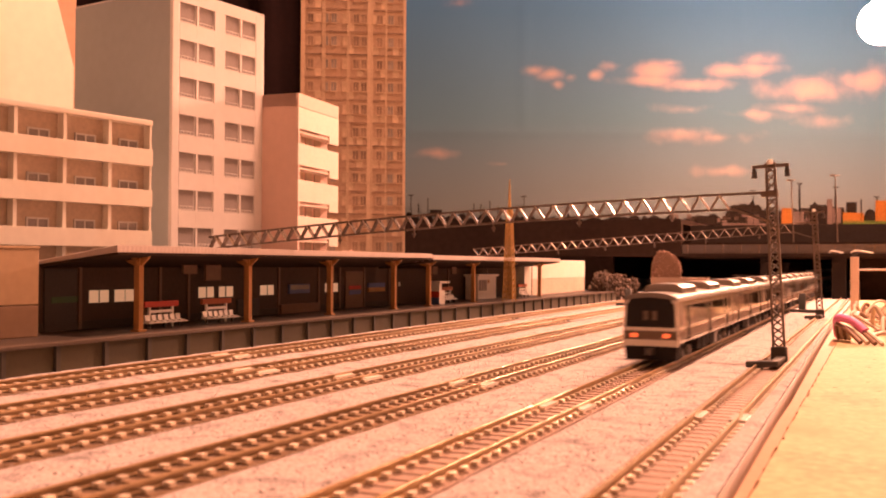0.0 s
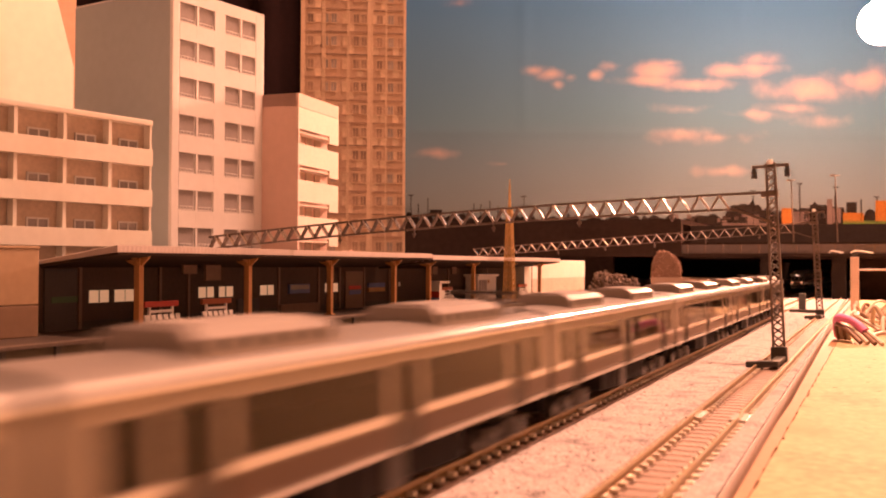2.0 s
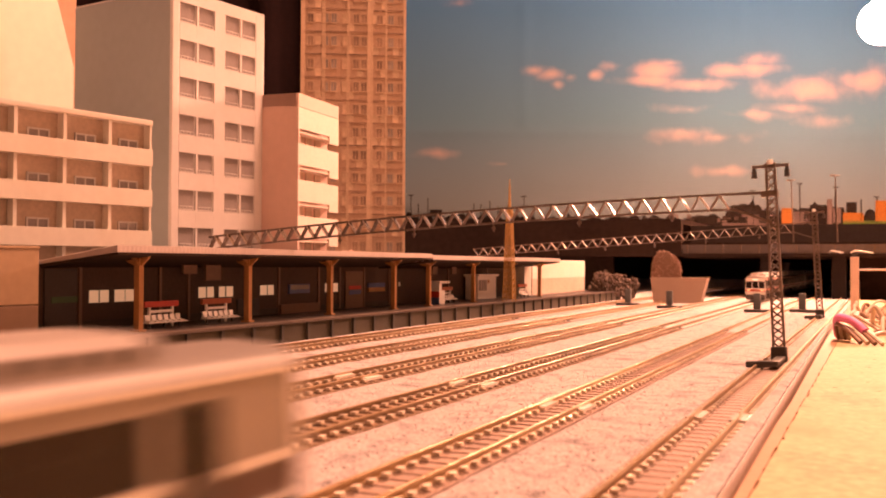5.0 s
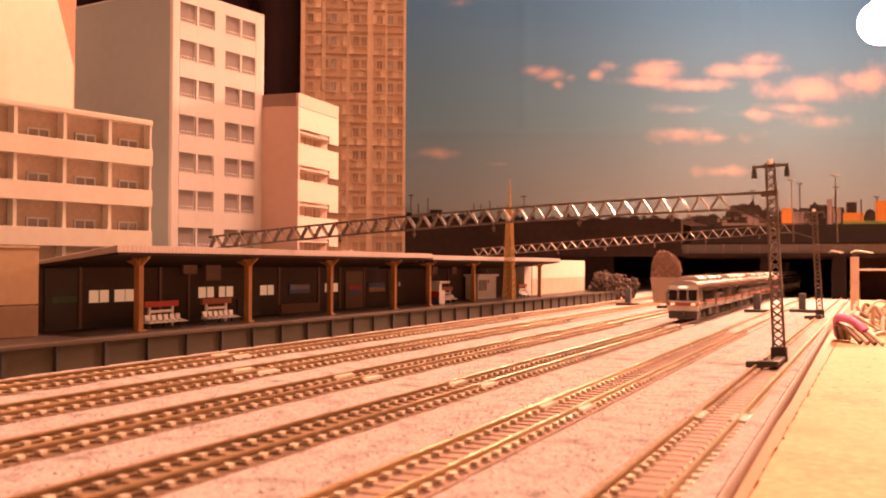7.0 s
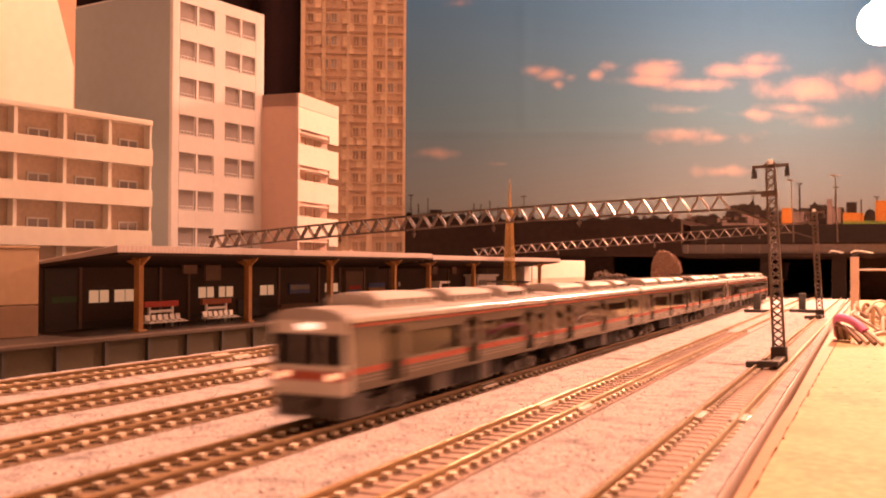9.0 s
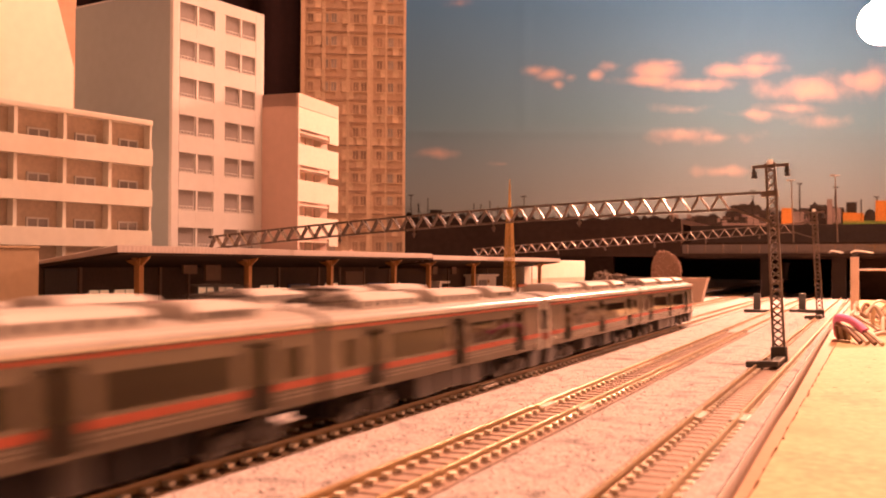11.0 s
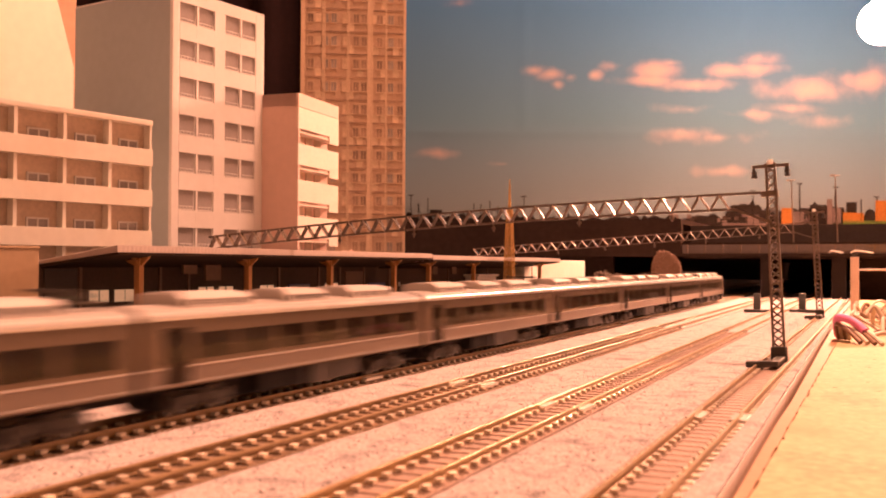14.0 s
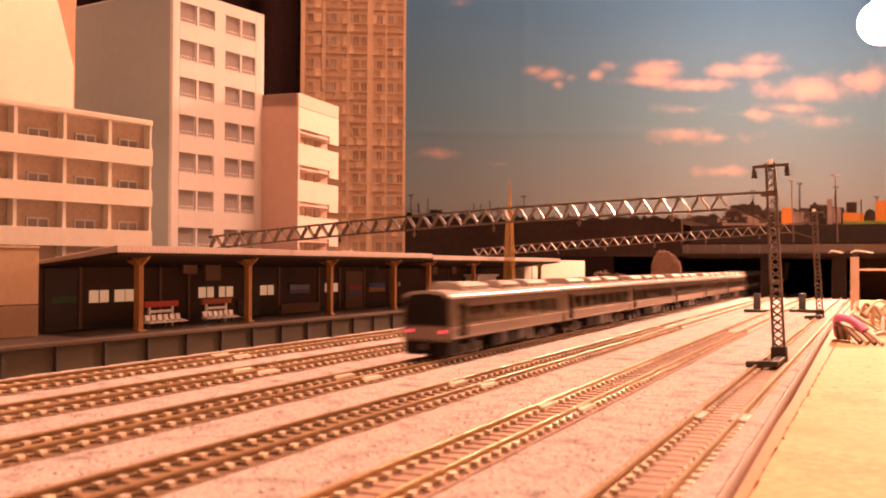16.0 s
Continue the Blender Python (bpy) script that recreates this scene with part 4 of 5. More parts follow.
    # sliding doors
    for d in doors:
        for s in (-1, 1):
            for leaf in (-1, 1):
                bm = bmesh.new()
                y0, y1 = (d - 4.2, d - 0.08) if leaf < 0 else (d + 0.08, d + 4.2)
                side_strip(bm, s, y0, y1, 7.7, 12.8, -0.25, 0.25)
                side_strip(bm, s, y0, y1, 18.6, 19.5, -0.25, 0.25)
                side_strip(bm, s, y0, y0 + 1.3, 12.8, 18.6, -0.25, 0.25)
                side_strip(bm, s, y1 - 1.3, y1, 12.8, 18.6, -0.25, 0.25)
                door = part("door", bm, {1: T1_BODY, 2: T2_BODY, 3: T3_BODY}[style], c)
                bm = bmesh.new()
                side_strip(bm, s, y0 + 0.2, y1 - 0.2, 12.6, 18.8, -0.42, 0.08)
                part("door_glass", bm, T_GLASS_DARK if style == 2 else T_GLASS, door)
    # stripes on the sides between the doors
    edges = [-half + 0.3] + [v for d in doors for v in (d - 4.5, d + 4.5)] + [half - 0.3]
    bands = {1: ((8.4, 11.2, T1_BAND, "brown belt band"), (11.5, 12.6, LINE, "bright belt rib"), (7.05, 7.9, LINE, "bright sill rib")),
             2: ((10.4, 11.7, T2_BAND, "orange belt stripe"), (9.5, 9.7, RIB, "thin pale rib"), (8.7, 8.9, RIB, "thin pale rib")),
             3: ((11.0, 11.35, LINE, "thin pale belt line"), (7.4, 7.7, LINE, "thin pale sill line"))}[style]
    for z0, z1, material, text in bands:
        bm = bmesh.new()
        for s in (-1, 1):
            for i in range(0, len(edges), 2):
                side_strip(bm, s, edges[i], edges[i + 1], z0, z1, 0.1, 0.14)
        part("stripe", bm, material, c, text)
    # seats seen through the windows
    bm = bmesh.new()
    box(bm, -6.4, 6.4, -half + 14, half - 14, 7.4, 12.6)
    part("seat_moulding", bm, SEAT_TAN, c)
    if red_seats:
        bm = bmesh.new()
        for u in (-34, -17, 24):
            box(bm, -6.9, 6.9, u - 6, u + 6, 12.0, 16.0, 0.4)
        part("seat_block", bm, SEAT, c, "red seat moulding behind the windows")
    # roof equipment
    units = {1: ((-30, 14), (30, 14)), 2: ((-34, 15), (6, 15), (40, 9)), 3: ((-38, 13), (0, 10), (36, 13))}[style]
    for u, w in units:
        bm = bmesh.new()
        prism(bm, [(-6.8, 23.4), (6.8, 23.4), (6.6, 25.6), (5.2, 26.6), (-5.2, 26.6), (-6.6, 25.6)], u - w, u + w)
        prism(bm, [(-4.5, 26.6), (4.5, 26.6), (3.6, 27.0), (-3.6, 27.0)], u - w + 2, u + w - 2)
        unit = part("air_conditioner", bm, AC_DARK if style == 1 else AC, c, "grey roof air-conditioner", smooth=30)
        bm = bmesh.new()
        for k in range(7):
            y = u - w + 2.5 + k * (2 * w - 5) / 6
            for s in (-1, 1):
                box(bm, min(s * 6.62, s * 6.75), max(s * 6.62, s * 6.75), y - 0.6, y + 0.6, 24.2, 25.4)
        part("grille", bm, UNDER, unit)
    if pantograph:
        p0 = 54 if cab != 1 else -54
        bm = bmesh.new()
        for s in (-1, 1):
            bar(bm, (s * 5, p0 - 7, 25.6), (s * 5, p0 + 7, 25.6), 0.6)
            bar(bm, (s * 4.6, p0 - 6, 25.8), (s * 2.8, p0 + 6, 26.8), 0.45)
            bar(bm, (s * 2.8, p0 + 6, 26.8), (s * 4.4, p0 - 1, 28.0), 0.45)
            rod(bm, (s * 5, p0 - 6, 24.0), (s * 5, p0 - 6, 25.6), 0.5)
            rod(bm, (s * 5, p0 + 6, 24.0), (s * 5, p0 + 6, 25.6), 0.5)
        bar(bm, (-5, p0 - 7, 25.6), (5, p0 - 7, 25.6), 0.6)
        bar(bm, (-5, p0 + 7, 25.6), (5, p0 + 7, 25.6), 0.6)
        bar(bm, (-7, p0 - 1, 28.1), (7, p0 - 1, 28.1), 0.6, 1.0)
        part("pantograph", bm, BOGIE, c, "folded grey pantograph")
    # underfloor boxes
    rnd = random.Random(style * 10 + (cab + 1))
    bm = bmesh.new()
    box(bm, -4.5, 4.5, -half + 3, half - 3, 5.2, 6.7)
    box(bm, -3.9, 3.9, -half + 8, half - 8, 1.3, 5.3)
    part("underframe", bm, UNDER, c)
    u = -24.0
    while u < 24:
        w = rnd.uniform(5, 11)
        bm = bmesh.new()
        for s in (-1, 1):
            box(bm, min(s * 3.5, s * 8.6), max(s * 3.5, s * 8.6), u, u + w, rnd.uniform(1.6, 2.6), 6.6, 0.3)
        part("equipment_box", bm, UNDER if rnd.random() < 0.7 else BOGIE, c)
        u += w + rnd.uniform(0.8, 2.0)
    for e in (-1, 1):
        yb = e * (half - 21)
        bm = bmesh.new()
        for s in (-1, 1):
            box(bm, min(s * 6.6, s * 8.0), max(s * 6.6, s * 8.0), yb - 10, yb + 10, 2.6, 4.6, 0.4)
            for w in (-7, 7):
                box(bm, min(s * 6.6, s * 8.3), max(s * 6.6, s * 8.3), yb + w - 2.0, yb + w + 2.0, 1.4, 4.2, 0.5)
            rod(bm, (s * 8.2, yb - 1.6, 2.0), (s * 8.2, yb - 1.6, 5.4), 0.9)
            rod(bm, (s * 8.2, yb + 1.6, 2.0), (s * 8.2, yb + 1.6, 5.4), 0.9)
        box(bm, -6.6, 6.6, yb - 4, yb + 4, 3.2, 5.4)
        bogie = part("bogie", bm, BOGIE, c, "grey moulded bogie frame")
        for w in (-7, 7):
            bm = bmesh.new()
            for s in (-1, 1):
                rod(bm, (s * 4.3, yb + w, 2.85), (s * 5.6, yb + w, 2.85), 2.85, None, 16)
                rod(bm, (s * 4.1, yb + w, 2.85), (s * 4.3, yb + w, 2.85), 3.3, None, 16)
            rod(bm, (-4.3, yb + w, 2.85), (4.3, yb + w, 2.85), 0.6)
            part("wheelset", bm, WHEEL, bogie, "metal wheelset")
        if e != cab:
            bm = bmesh.new()
            box(bm, -1.2, 1.2, min(e * (half - 6), e * (half + 1.3)), max(e * (half - 6), e * (half + 1.3)), 3.8, 5.2, 0.2)
            part("coupler", bm, UNDER, c)
    if cab:
        cab_face(c, style, cab, half, tail_end)
    return c


def cab_face(c, style, e, half, lights):
    """The cab front at end e, with mask, windows, lamps and skirt."""
    def yy(a, b):
        return (min(e * a, e * b), max(e * a, e * b))
    f = half + 1.4
    body_m = {1: T1_CREAM, 2: T1_CREAM, 3: T3_BODY}[style]
    bm = bmesh.new()
    y0, y1 = yy(half - 0.5, f)
    prism(bm, [(-HW + 0.1, 6.2), (HW - 0.1, 6.2), (HW, 11), (HW - 0.6, 20.8), (HW - 1.4, 22.3), (HW - 3.6, 23.6), (0, 24.2), (-HW + 3.6, 23.6), (-HW + 1.4, 22.3), (-HW + 0.6, 20.8), (-HW, 11)], y0, y1)
    face = part("cab_front", bm, body_m, c, "flat cab front")
    if style == 1:
        bm = bmesh.new()
        y0, y1 = yy(f - 0.05, f + 0.25)
        prism(bm, [(-8.4, 12.6), (8.4, 12.6), (8.1, 20.2), (6.6, 22.2), (0, 22.8), (-6.6, 22.2), (-8.1, 20.2)], y0, y1)
        part("windscreen_mask", bm, FACE_BLACK, face, "black windscreen mask")
        bm = bmesh.new()
        box(bm, -8.9, 8.9, *yy(f - 0.05, f + 0.22), 8.4, 11.4)
        part("front_band", bm, T1_BAND, face, "brown front band")
        for s in (-1, 1):
            bm = bmesh.new()
            box(bm, s * 5.5 - 1.2, s * 5.5 + 1.2, *yy(f, f + 0.6), 9.2, 10.5, 0.25)
            part("tail_light", bm, LAMP_RED, face, "glowing orange-red lamp")
        bm = bmesh.new()
        for u in (-1.5, 1.5):
            box(bm, u - 0.8, u + 0.8, *yy(f + 0.2, f + 0.4), 15.0, 18.2)
        part("cab_interior", bm, SEAT_TAN, face)
    elif style == 2:
        for x0, x1 in ((-8.6, -3.1), (-2.5, 2.5), (3.1, 8.6)):
            bm = bmesh.new()
            box(bm, x0, x1, *yy(f - 0.05, f + 0.22), 12.4, 18.9, 0.3)
            part("cab_window", bm, FACE_BLACK, face, "black cab window")
        bm = bmesh.new()
        box(bm, -9.1, 9.1, *yy(f - 0.05, f + 0.2), 9.2, 11.2)
        part("front_stripe", bm, T2_BAND, face, "orange front stripe")
        bm = bmesh.new()
        box(bm, -2.4, 2.4, *yy(f - 0.05, f + 0.35), 19.9, 21.1, 0.25)
        part("destination_sign", bm, LAMP_DEST if lights == "head" else FACE_BLACK, face, "destination display")
        for s in (-1, 1):
            bm = bmesh.new()
            box(bm, s * 6.2 - 1.15, s * 6.2 + 1.15, *yy(f, f + 0.6), 9.6, 10.9, 0.25)
            part("head_light", bm, {"head": LAMP_WARM, "tail": LAMP_RED}.get(lights, FACE_BLACK), face, "round front lamp")
    else:
        bm = bmesh.new()
        prism(bm, [(-8.5, 12.0), (8.5, 12.0), (8.1, 20.4), (6.4, 22.6), (0, 23.2), (-6.4, 22.6), (-8.1, 20.4)], *yy(f - 0.05, f + 0.25))
        part("windscreen_mask", bm, FACE_BLACK, face, "black windscreen mask")
        bm = bmesh.new()
        prism(bm, [(-9.0, 7.0), (9.0, 7.0), (9.2, 11.3), (-9.2, 11.3)], *yy(f - 0.05, f + 0.15))
        part("front_band", bm, T3_LOW, face, "beige lower front")
        for s in (-1, 1):
            bm = bmesh.new()
            box(bm, s * 6.6 - 1.1, s * 6.6 + 1.1, *yy(f, f + 0.5), 9.3, 10.3, 0.25)
            part("tail_light", bm, LAMP_RED2 if lights == "tail" else FACE_BLACK, face, "glowing red tail lamp")
    bm = bmesh.new()
    prism(bm, [(-8.4, 1.4), (8.4, 1.4), (8.9, 6.3), (-8.9, 6.3)], *yy(half - 8, f - 0.3))
    part("skirt", bm, BOGIE if style == 2 else UNDER, face, "dark front skirt")
    bm = bmesh.new()
    box(bm, -1.3, 1.3, *yy(f - 1, f + 3.2), 3.4, 5.6, 0.4)
    part("coupler", bm, BOGIE, face)


def train(style):
    cars = []
    n = STYLES[style]["n"]
    for i in range(n):
        cab, lights = 0, None
        if i == 0:
            cab, lights = -1, ("tail" if style == 3 else "head")
        elif i == n - 1:
            cab, lights = 1, None
        elif style == 2 and i == 3:
            cab = 1
        elif style == 2 and i == 4:
            cab = -1
        cars.append(car(style, cab, i % 2 == 1 or (style == 2 and i == 0), i in ((0, 4) if style != 2 else (0, 1, 5)), lights))
    return cars


def motions():
    # near end of each train along its track, in mm, time by time
    runs = {
        1: (TRACK_X["B"], [(0, 330), (0.9, 148), (2.6, -196), (3.2, -320), (3.7, -426), (4.2, -532), (5.2, -740), (6.2, -890), (7.2, -920), (16, -920)]),
        2: (TRACK_X["C"], [(0, 1750), (1.2, 1600), (2.6, 1390), (4.2, 1115), (5.3, 920), (6.3, 744), (7.0, 597), (8.3, 320.5), (9.0, 174), (10.2, -74), (11.3, -301), (12.0, -440), (12.5, -544), (13.2, -691), (14.0, -843), (14.8, -905), (16, -905)]),
        3: (TRACK_X["D"], [(0, -1560), (7.4, -1560), (8.2, -1520), (9.2, -1145), (10.0, -974), (11.3, -694), (12.4, -458), (13.2, -286), (14.5, -8), (15.2, 139), (15.5, 203), (16, 313)]),
    }
    for style, (x, rows) in runs.items():
        pitch = STYLES[style]["pitch"]
        for i, c in enumerate(TRAINS[style]):
            gap = 7.0 if style == 2 and i > 3 else 0.0
            walk(c, [(t, mm(x, y + gap + (i + 0.5) * pitch, 1.8)) for t, y in rows])


# ---- station on the platform ----
def station():
    b = thing("station_building", mm(-284, 0, 0), "dark brown station building under the canopy", "building")
    bm = bmesh.new()
    box(bm, -14, 0, 262, 772, PZ, 34.2)
    part("back_wall", bm, STATION, b, "dark brown boarded wall")
    for y in (262, 287, 333, 352, 424, 463, 486, 515, 548, 606, 640, 716, 771):
        bm = bmesh.new()
        box(bm, -0.2, 0.8, y - 0.8, y + 0.8, PZ, 34, 0.1)
        part("wall_batten", bm, STATION_TRIM, b)
    bm = bmesh.new()
    box(bm, -0.2, 0.5, 262, 772, PZ, PZ + 3.2)
    part("plinth", bm, PLAT_POST, b)
    for y0, y1 in ((292, 296.8), (297.8, 302.4), (306, 311.4), (312.2, 317), (359.4, 364.3), (365.6, 370.1), (374.4, 378.7), (380.1, 384.9), (407.8, 413.2), (414.4, 419.2), (470.5, 476), (478, 484)):
        bm = bmesh.new()
        box(bm, 0.1, 0.5, y0, y1, 19.5, 24.4)
        part("lit_window", bm, LIT_WIN, b, "paper window, light from behind put in as a glow")
    # shutters, notice boards and counters along the wall
    for y0, y1, z0, z1, d, material, name in ((424, 462, PZ, 14.2, 1.6, STATION_TRIM, "counter"), (433, 453, 19.6, 24.4, 0.5, BLUE, "notice_board"), (434, 452, 21.6, 24.0, 0.7, PALE_DIM, "notice_sheet"), 
                                              (492, 513, PZ, 31, 0.4, STATION_TRIM, "door_leaf"), (496, 510, 20.5, 22.6, 0.6, RED, "red_panel"), (496, 510, 17.5, 20.0, 0.6, BLUE, "blue_panel"), (520, 541, 18.5, 21, 0.6, POST_TAN, "yellow_panel"), (520, 541, 21.2, 23.8, 0.6, BLUE, "blue_panel"),
                                              (269, 285, PZ, 33, 0.4, DARK_FOOT, "door_opening"), (272, 285, 20, 22.4, 0.6, GREEN, "green_panel"), (560, 562.5, 21, 24, 0.5, PALE, "switch_plate"), (552, 600, PZ, 31, 0.3, STATION, "shutter"), (388, 406, PZ, 18, 0.5, DARK_FOOT, "door_opening")):
        bm = bmesh.new()
        box(bm, 0.05, 0.6 + d, y0, y1, z0, z1, 0.1)
        part(name, bm, material, b)
    bm = bmesh.new()
    box(bm, -16, -1, 260, 774, 34.2, 35.0)
    part("ridge_cap", bm, STATION_TRIM, b)
    # boards hung from the canopy
    for y, z0, w in ((342, 30.6, 4.6), (358, 27.6, 5.4), (598, 28.5, 4.0), (630, 28.5, 4.0)):
        s = thing("hanging_sign", mm(-275, y, 0), "blank brown sign board hung under the canopy", "sign", "hanging signs")
        bm = bmesh.new()
        box(bm, -0.6, 0.6, -w, w, z0, 34.6, 0.15)
        part("board", bm, STATION_TRIM, s)
        bm = bmesh.new()
        for u in (-w * 0.7, w * 0.7):
            rod(bm, (0, u, 34.4), (0, u, 36.6), 0.3)
        part("hanger_rod", bm, DARK_FOOT, s)


def bench_set(y, red, x=-266):
    b = thing("platform_bench", mm(x, y, PZ), "row of pale seats below a %s signboard" % ("red" if red else "brown-red"), "bench", "platform benches")
    bm = bmesh.new()
    box(bm, -0.7, 0.7, -10.2, 10.2, 8.2, 10.6, 0.4)
    part("signboard", bm, RED if red else RED_BROWN, b, "red rounded signboard")
    bm = bmesh.new()
    box(bm, -0.5, 0.5, -6.8, 6.8, 5.9, 7.0, 0.1)
    part("back_rail", bm, PALE, b)
    for u in (-6.9, 6.9):
        bm = bmesh.new()
        box(bm, -0.45, 0.45, u - 0.45, u + 0.45, 0, 8.4)
        part("upright", bm, PALE, b)
    bm = bmesh.new()
    box(bm, 0.4, 3.6, -11, 12.5, 1.9, 2.4, 0.1)
    part("seat_beam", bm, PALE, b)
    for u in (-9, 0, 9):
        bm = bmesh.new()
        box(bm, 1.6, 2.4, u - 0.4, u + 0.4, 0, 2.0)
        part("leg", bm, DARK_FOOT, b)
    bm = bmesh.new()
    prism(bm, [(0.6, 2.3), (3.4, 2.3), (3.6, 2.9), (1.5, 3.0), (0.9, 5.2), (0.4, 5.2)], -1.25, 1.25)
    seat_me = finish(bm, "seat", PALE)
    for k in range(6):
        piece("seat", seat_me, b, mm(0, -9.2 + k * 3.7))


def platform_furniture():
    bench_set(313, True)
    bench_set(349, False)
    bench_set(606, False, -270)
    bench_set(744, False, -264)
    v = thing("vending_kiosk", mm(-262, 573, PZ), "pale ticket booth with red and blue side panel", "booth")
    bm = bmesh.new()
    box(bm, -4, 2, 0, 9, 0, 9, 0.3)
    part("counter", bm, PALE, v)
    bm = bmesh.new()
    box(bm, -4, 2, 0, 4, 9, 13.6, 0.2)
    part("side_post", bm, PALE, v)
    bm = bmesh.new()
    box(bm, -4.5, 2.6, -0.6, 16, 13.6, 15.0, 0.2)
    part("top_board", bm, PALE, v)
    for z0, z1, material in ((0, 4.6, BLUE), (4.6, 8.5, RED)):
        bm = bmesh.new()
        box(bm, -3.8, 1.8, -0.4, 0, z0, z1)
        part("front_panel", bm, material, v)
    k = thing("platform_kiosk", mm(-272, 668, PZ), "small cream kiosk with dark windows", "kiosk")
    bm = bmesh.new()
    box(bm, -10, 0, 0, 38, 0, 17, 0.3)
    part("kiosk_body", bm, PALE, k)
    bm = bmesh.new()
    box(bm, -11, 1.6, -1.5, 40, 17, 18.8, 0.4)
    part("kiosk_roof", bm, PALE, k)
    for u in (2.5, 8.0, 13.5):
        bm = bmesh.new()
        box(bm, -0.1, 0.25, u, u + 4.2, 6.5, 14.5)
        part("kiosk_window", bm, WIN_DARK, k)
    bm = bmesh.new()
    box(bm, -0.1, 0.5, 20, 22.5, 12, 14.5)
    part("kiosk_sign", bm, POST_TAN, k)
    c = thing("cream_shed", mm(-272, 775, PZ), "long cream block with a darker wainscot", "building")
    bm = bmesh.new()
    box(bm, -34, 0, 18, 180, 14, 30.4, 0.4)
    part("upper_wall", bm, CREAM, c)
    bm = bmesh.new()
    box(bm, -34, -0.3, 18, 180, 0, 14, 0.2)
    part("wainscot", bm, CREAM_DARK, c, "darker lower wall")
    bm = bmesh.new()
    box(bm, -34, -1, 0, 18, 0, 24.5, 0.4)
    part("annex", bm, CREAM, c)


# ---- golden lattice mast ----
def lattice_mast():
    m = thing("lattice_mast", mm(-240, 649, 6), "slim ochre lattice mast with a spire", "mast")
    bm = bmesh.new()
    for sx in (-1, 1):
        for sy in (-1, 1):
            bar(bm, (sx * 3.6, sy * 3.6, 3.2), (sx * 1.6, sy * 1.6, 68), 0.6)
    part("corner_leg", bm, GOLD, m)
    bm = bmesh.new()
    z, i = 6.0, 0
    while z < 66:
        a = 3.6 - 2.0 * z / 68
        h = 4.2
        for s in (-1, 1):
            bar(bm, (-a, s * a, z), (a, s * a, z + h), 0.4)
            bar(bm, (a, s * a, z), (-a, s * a, z + h), 0.4)
            bar(bm, (s * a, -a, z), (s * a, a, z + h), 0.4)
            bar(bm, (-a, s * a, z), (a, s * a, z), 0.6)
        z += h
    part("lacing", bm, GOLD, m)
    bm = bmesh.new()
    rod(bm, (0, 0, 66), (0, 0, 90.5), 1.3, 0.25)
    box(bm, -2.2, 2.2, -2.2, 2.2, 66, 67.2)
    part("spire", bm, GOLD, m)


# ---- far end: point motors, trees, post, clutter ----
def point_motor(x, y, s=1.0):
    p = thing("point_lever", mm(x, y, -0.6), "dark grey upright block on a black base plate", "track fitting", "point levers")
    bm = bmesh.new()
    box(bm, -9 * s, 10 * s, -9, 3, 0, 2.6, 0.4)
    part("base_plate", bm, DARK_FOOT, p)
    bm = bmesh.new()
    box(bm, -2.6 * s, 2.6 * s, -3, 1.5, 2.6, 15, 0.8)
    part("block", bm, BLOCK_GREY, p)


def clump(bm, c, r, rnd, n):
    """Many small crumpled flakes round a centre."""
    for _ in range(n):
        d = Vector((rnd.gauss(0, 1), rnd.gauss(0, 1), rnd.gauss(0, 1))).normalized() * r * rnd.random() ** 0.4
        s = r * rnd.uniform(0.18, 0.36)
        m = Matrix.Translation(Vector(c) + d) @ Euler((rnd.random() * 6, rnd.random() * 6, rnd.random() * 6)).to_matrix().to_4x4() @ Matrix.Diagonal((s, s * 0.8, s * 0.45, 1))
        bmesh.ops.create_icosphere(bm, subdivisions=1, radius=1.0, matrix=m)


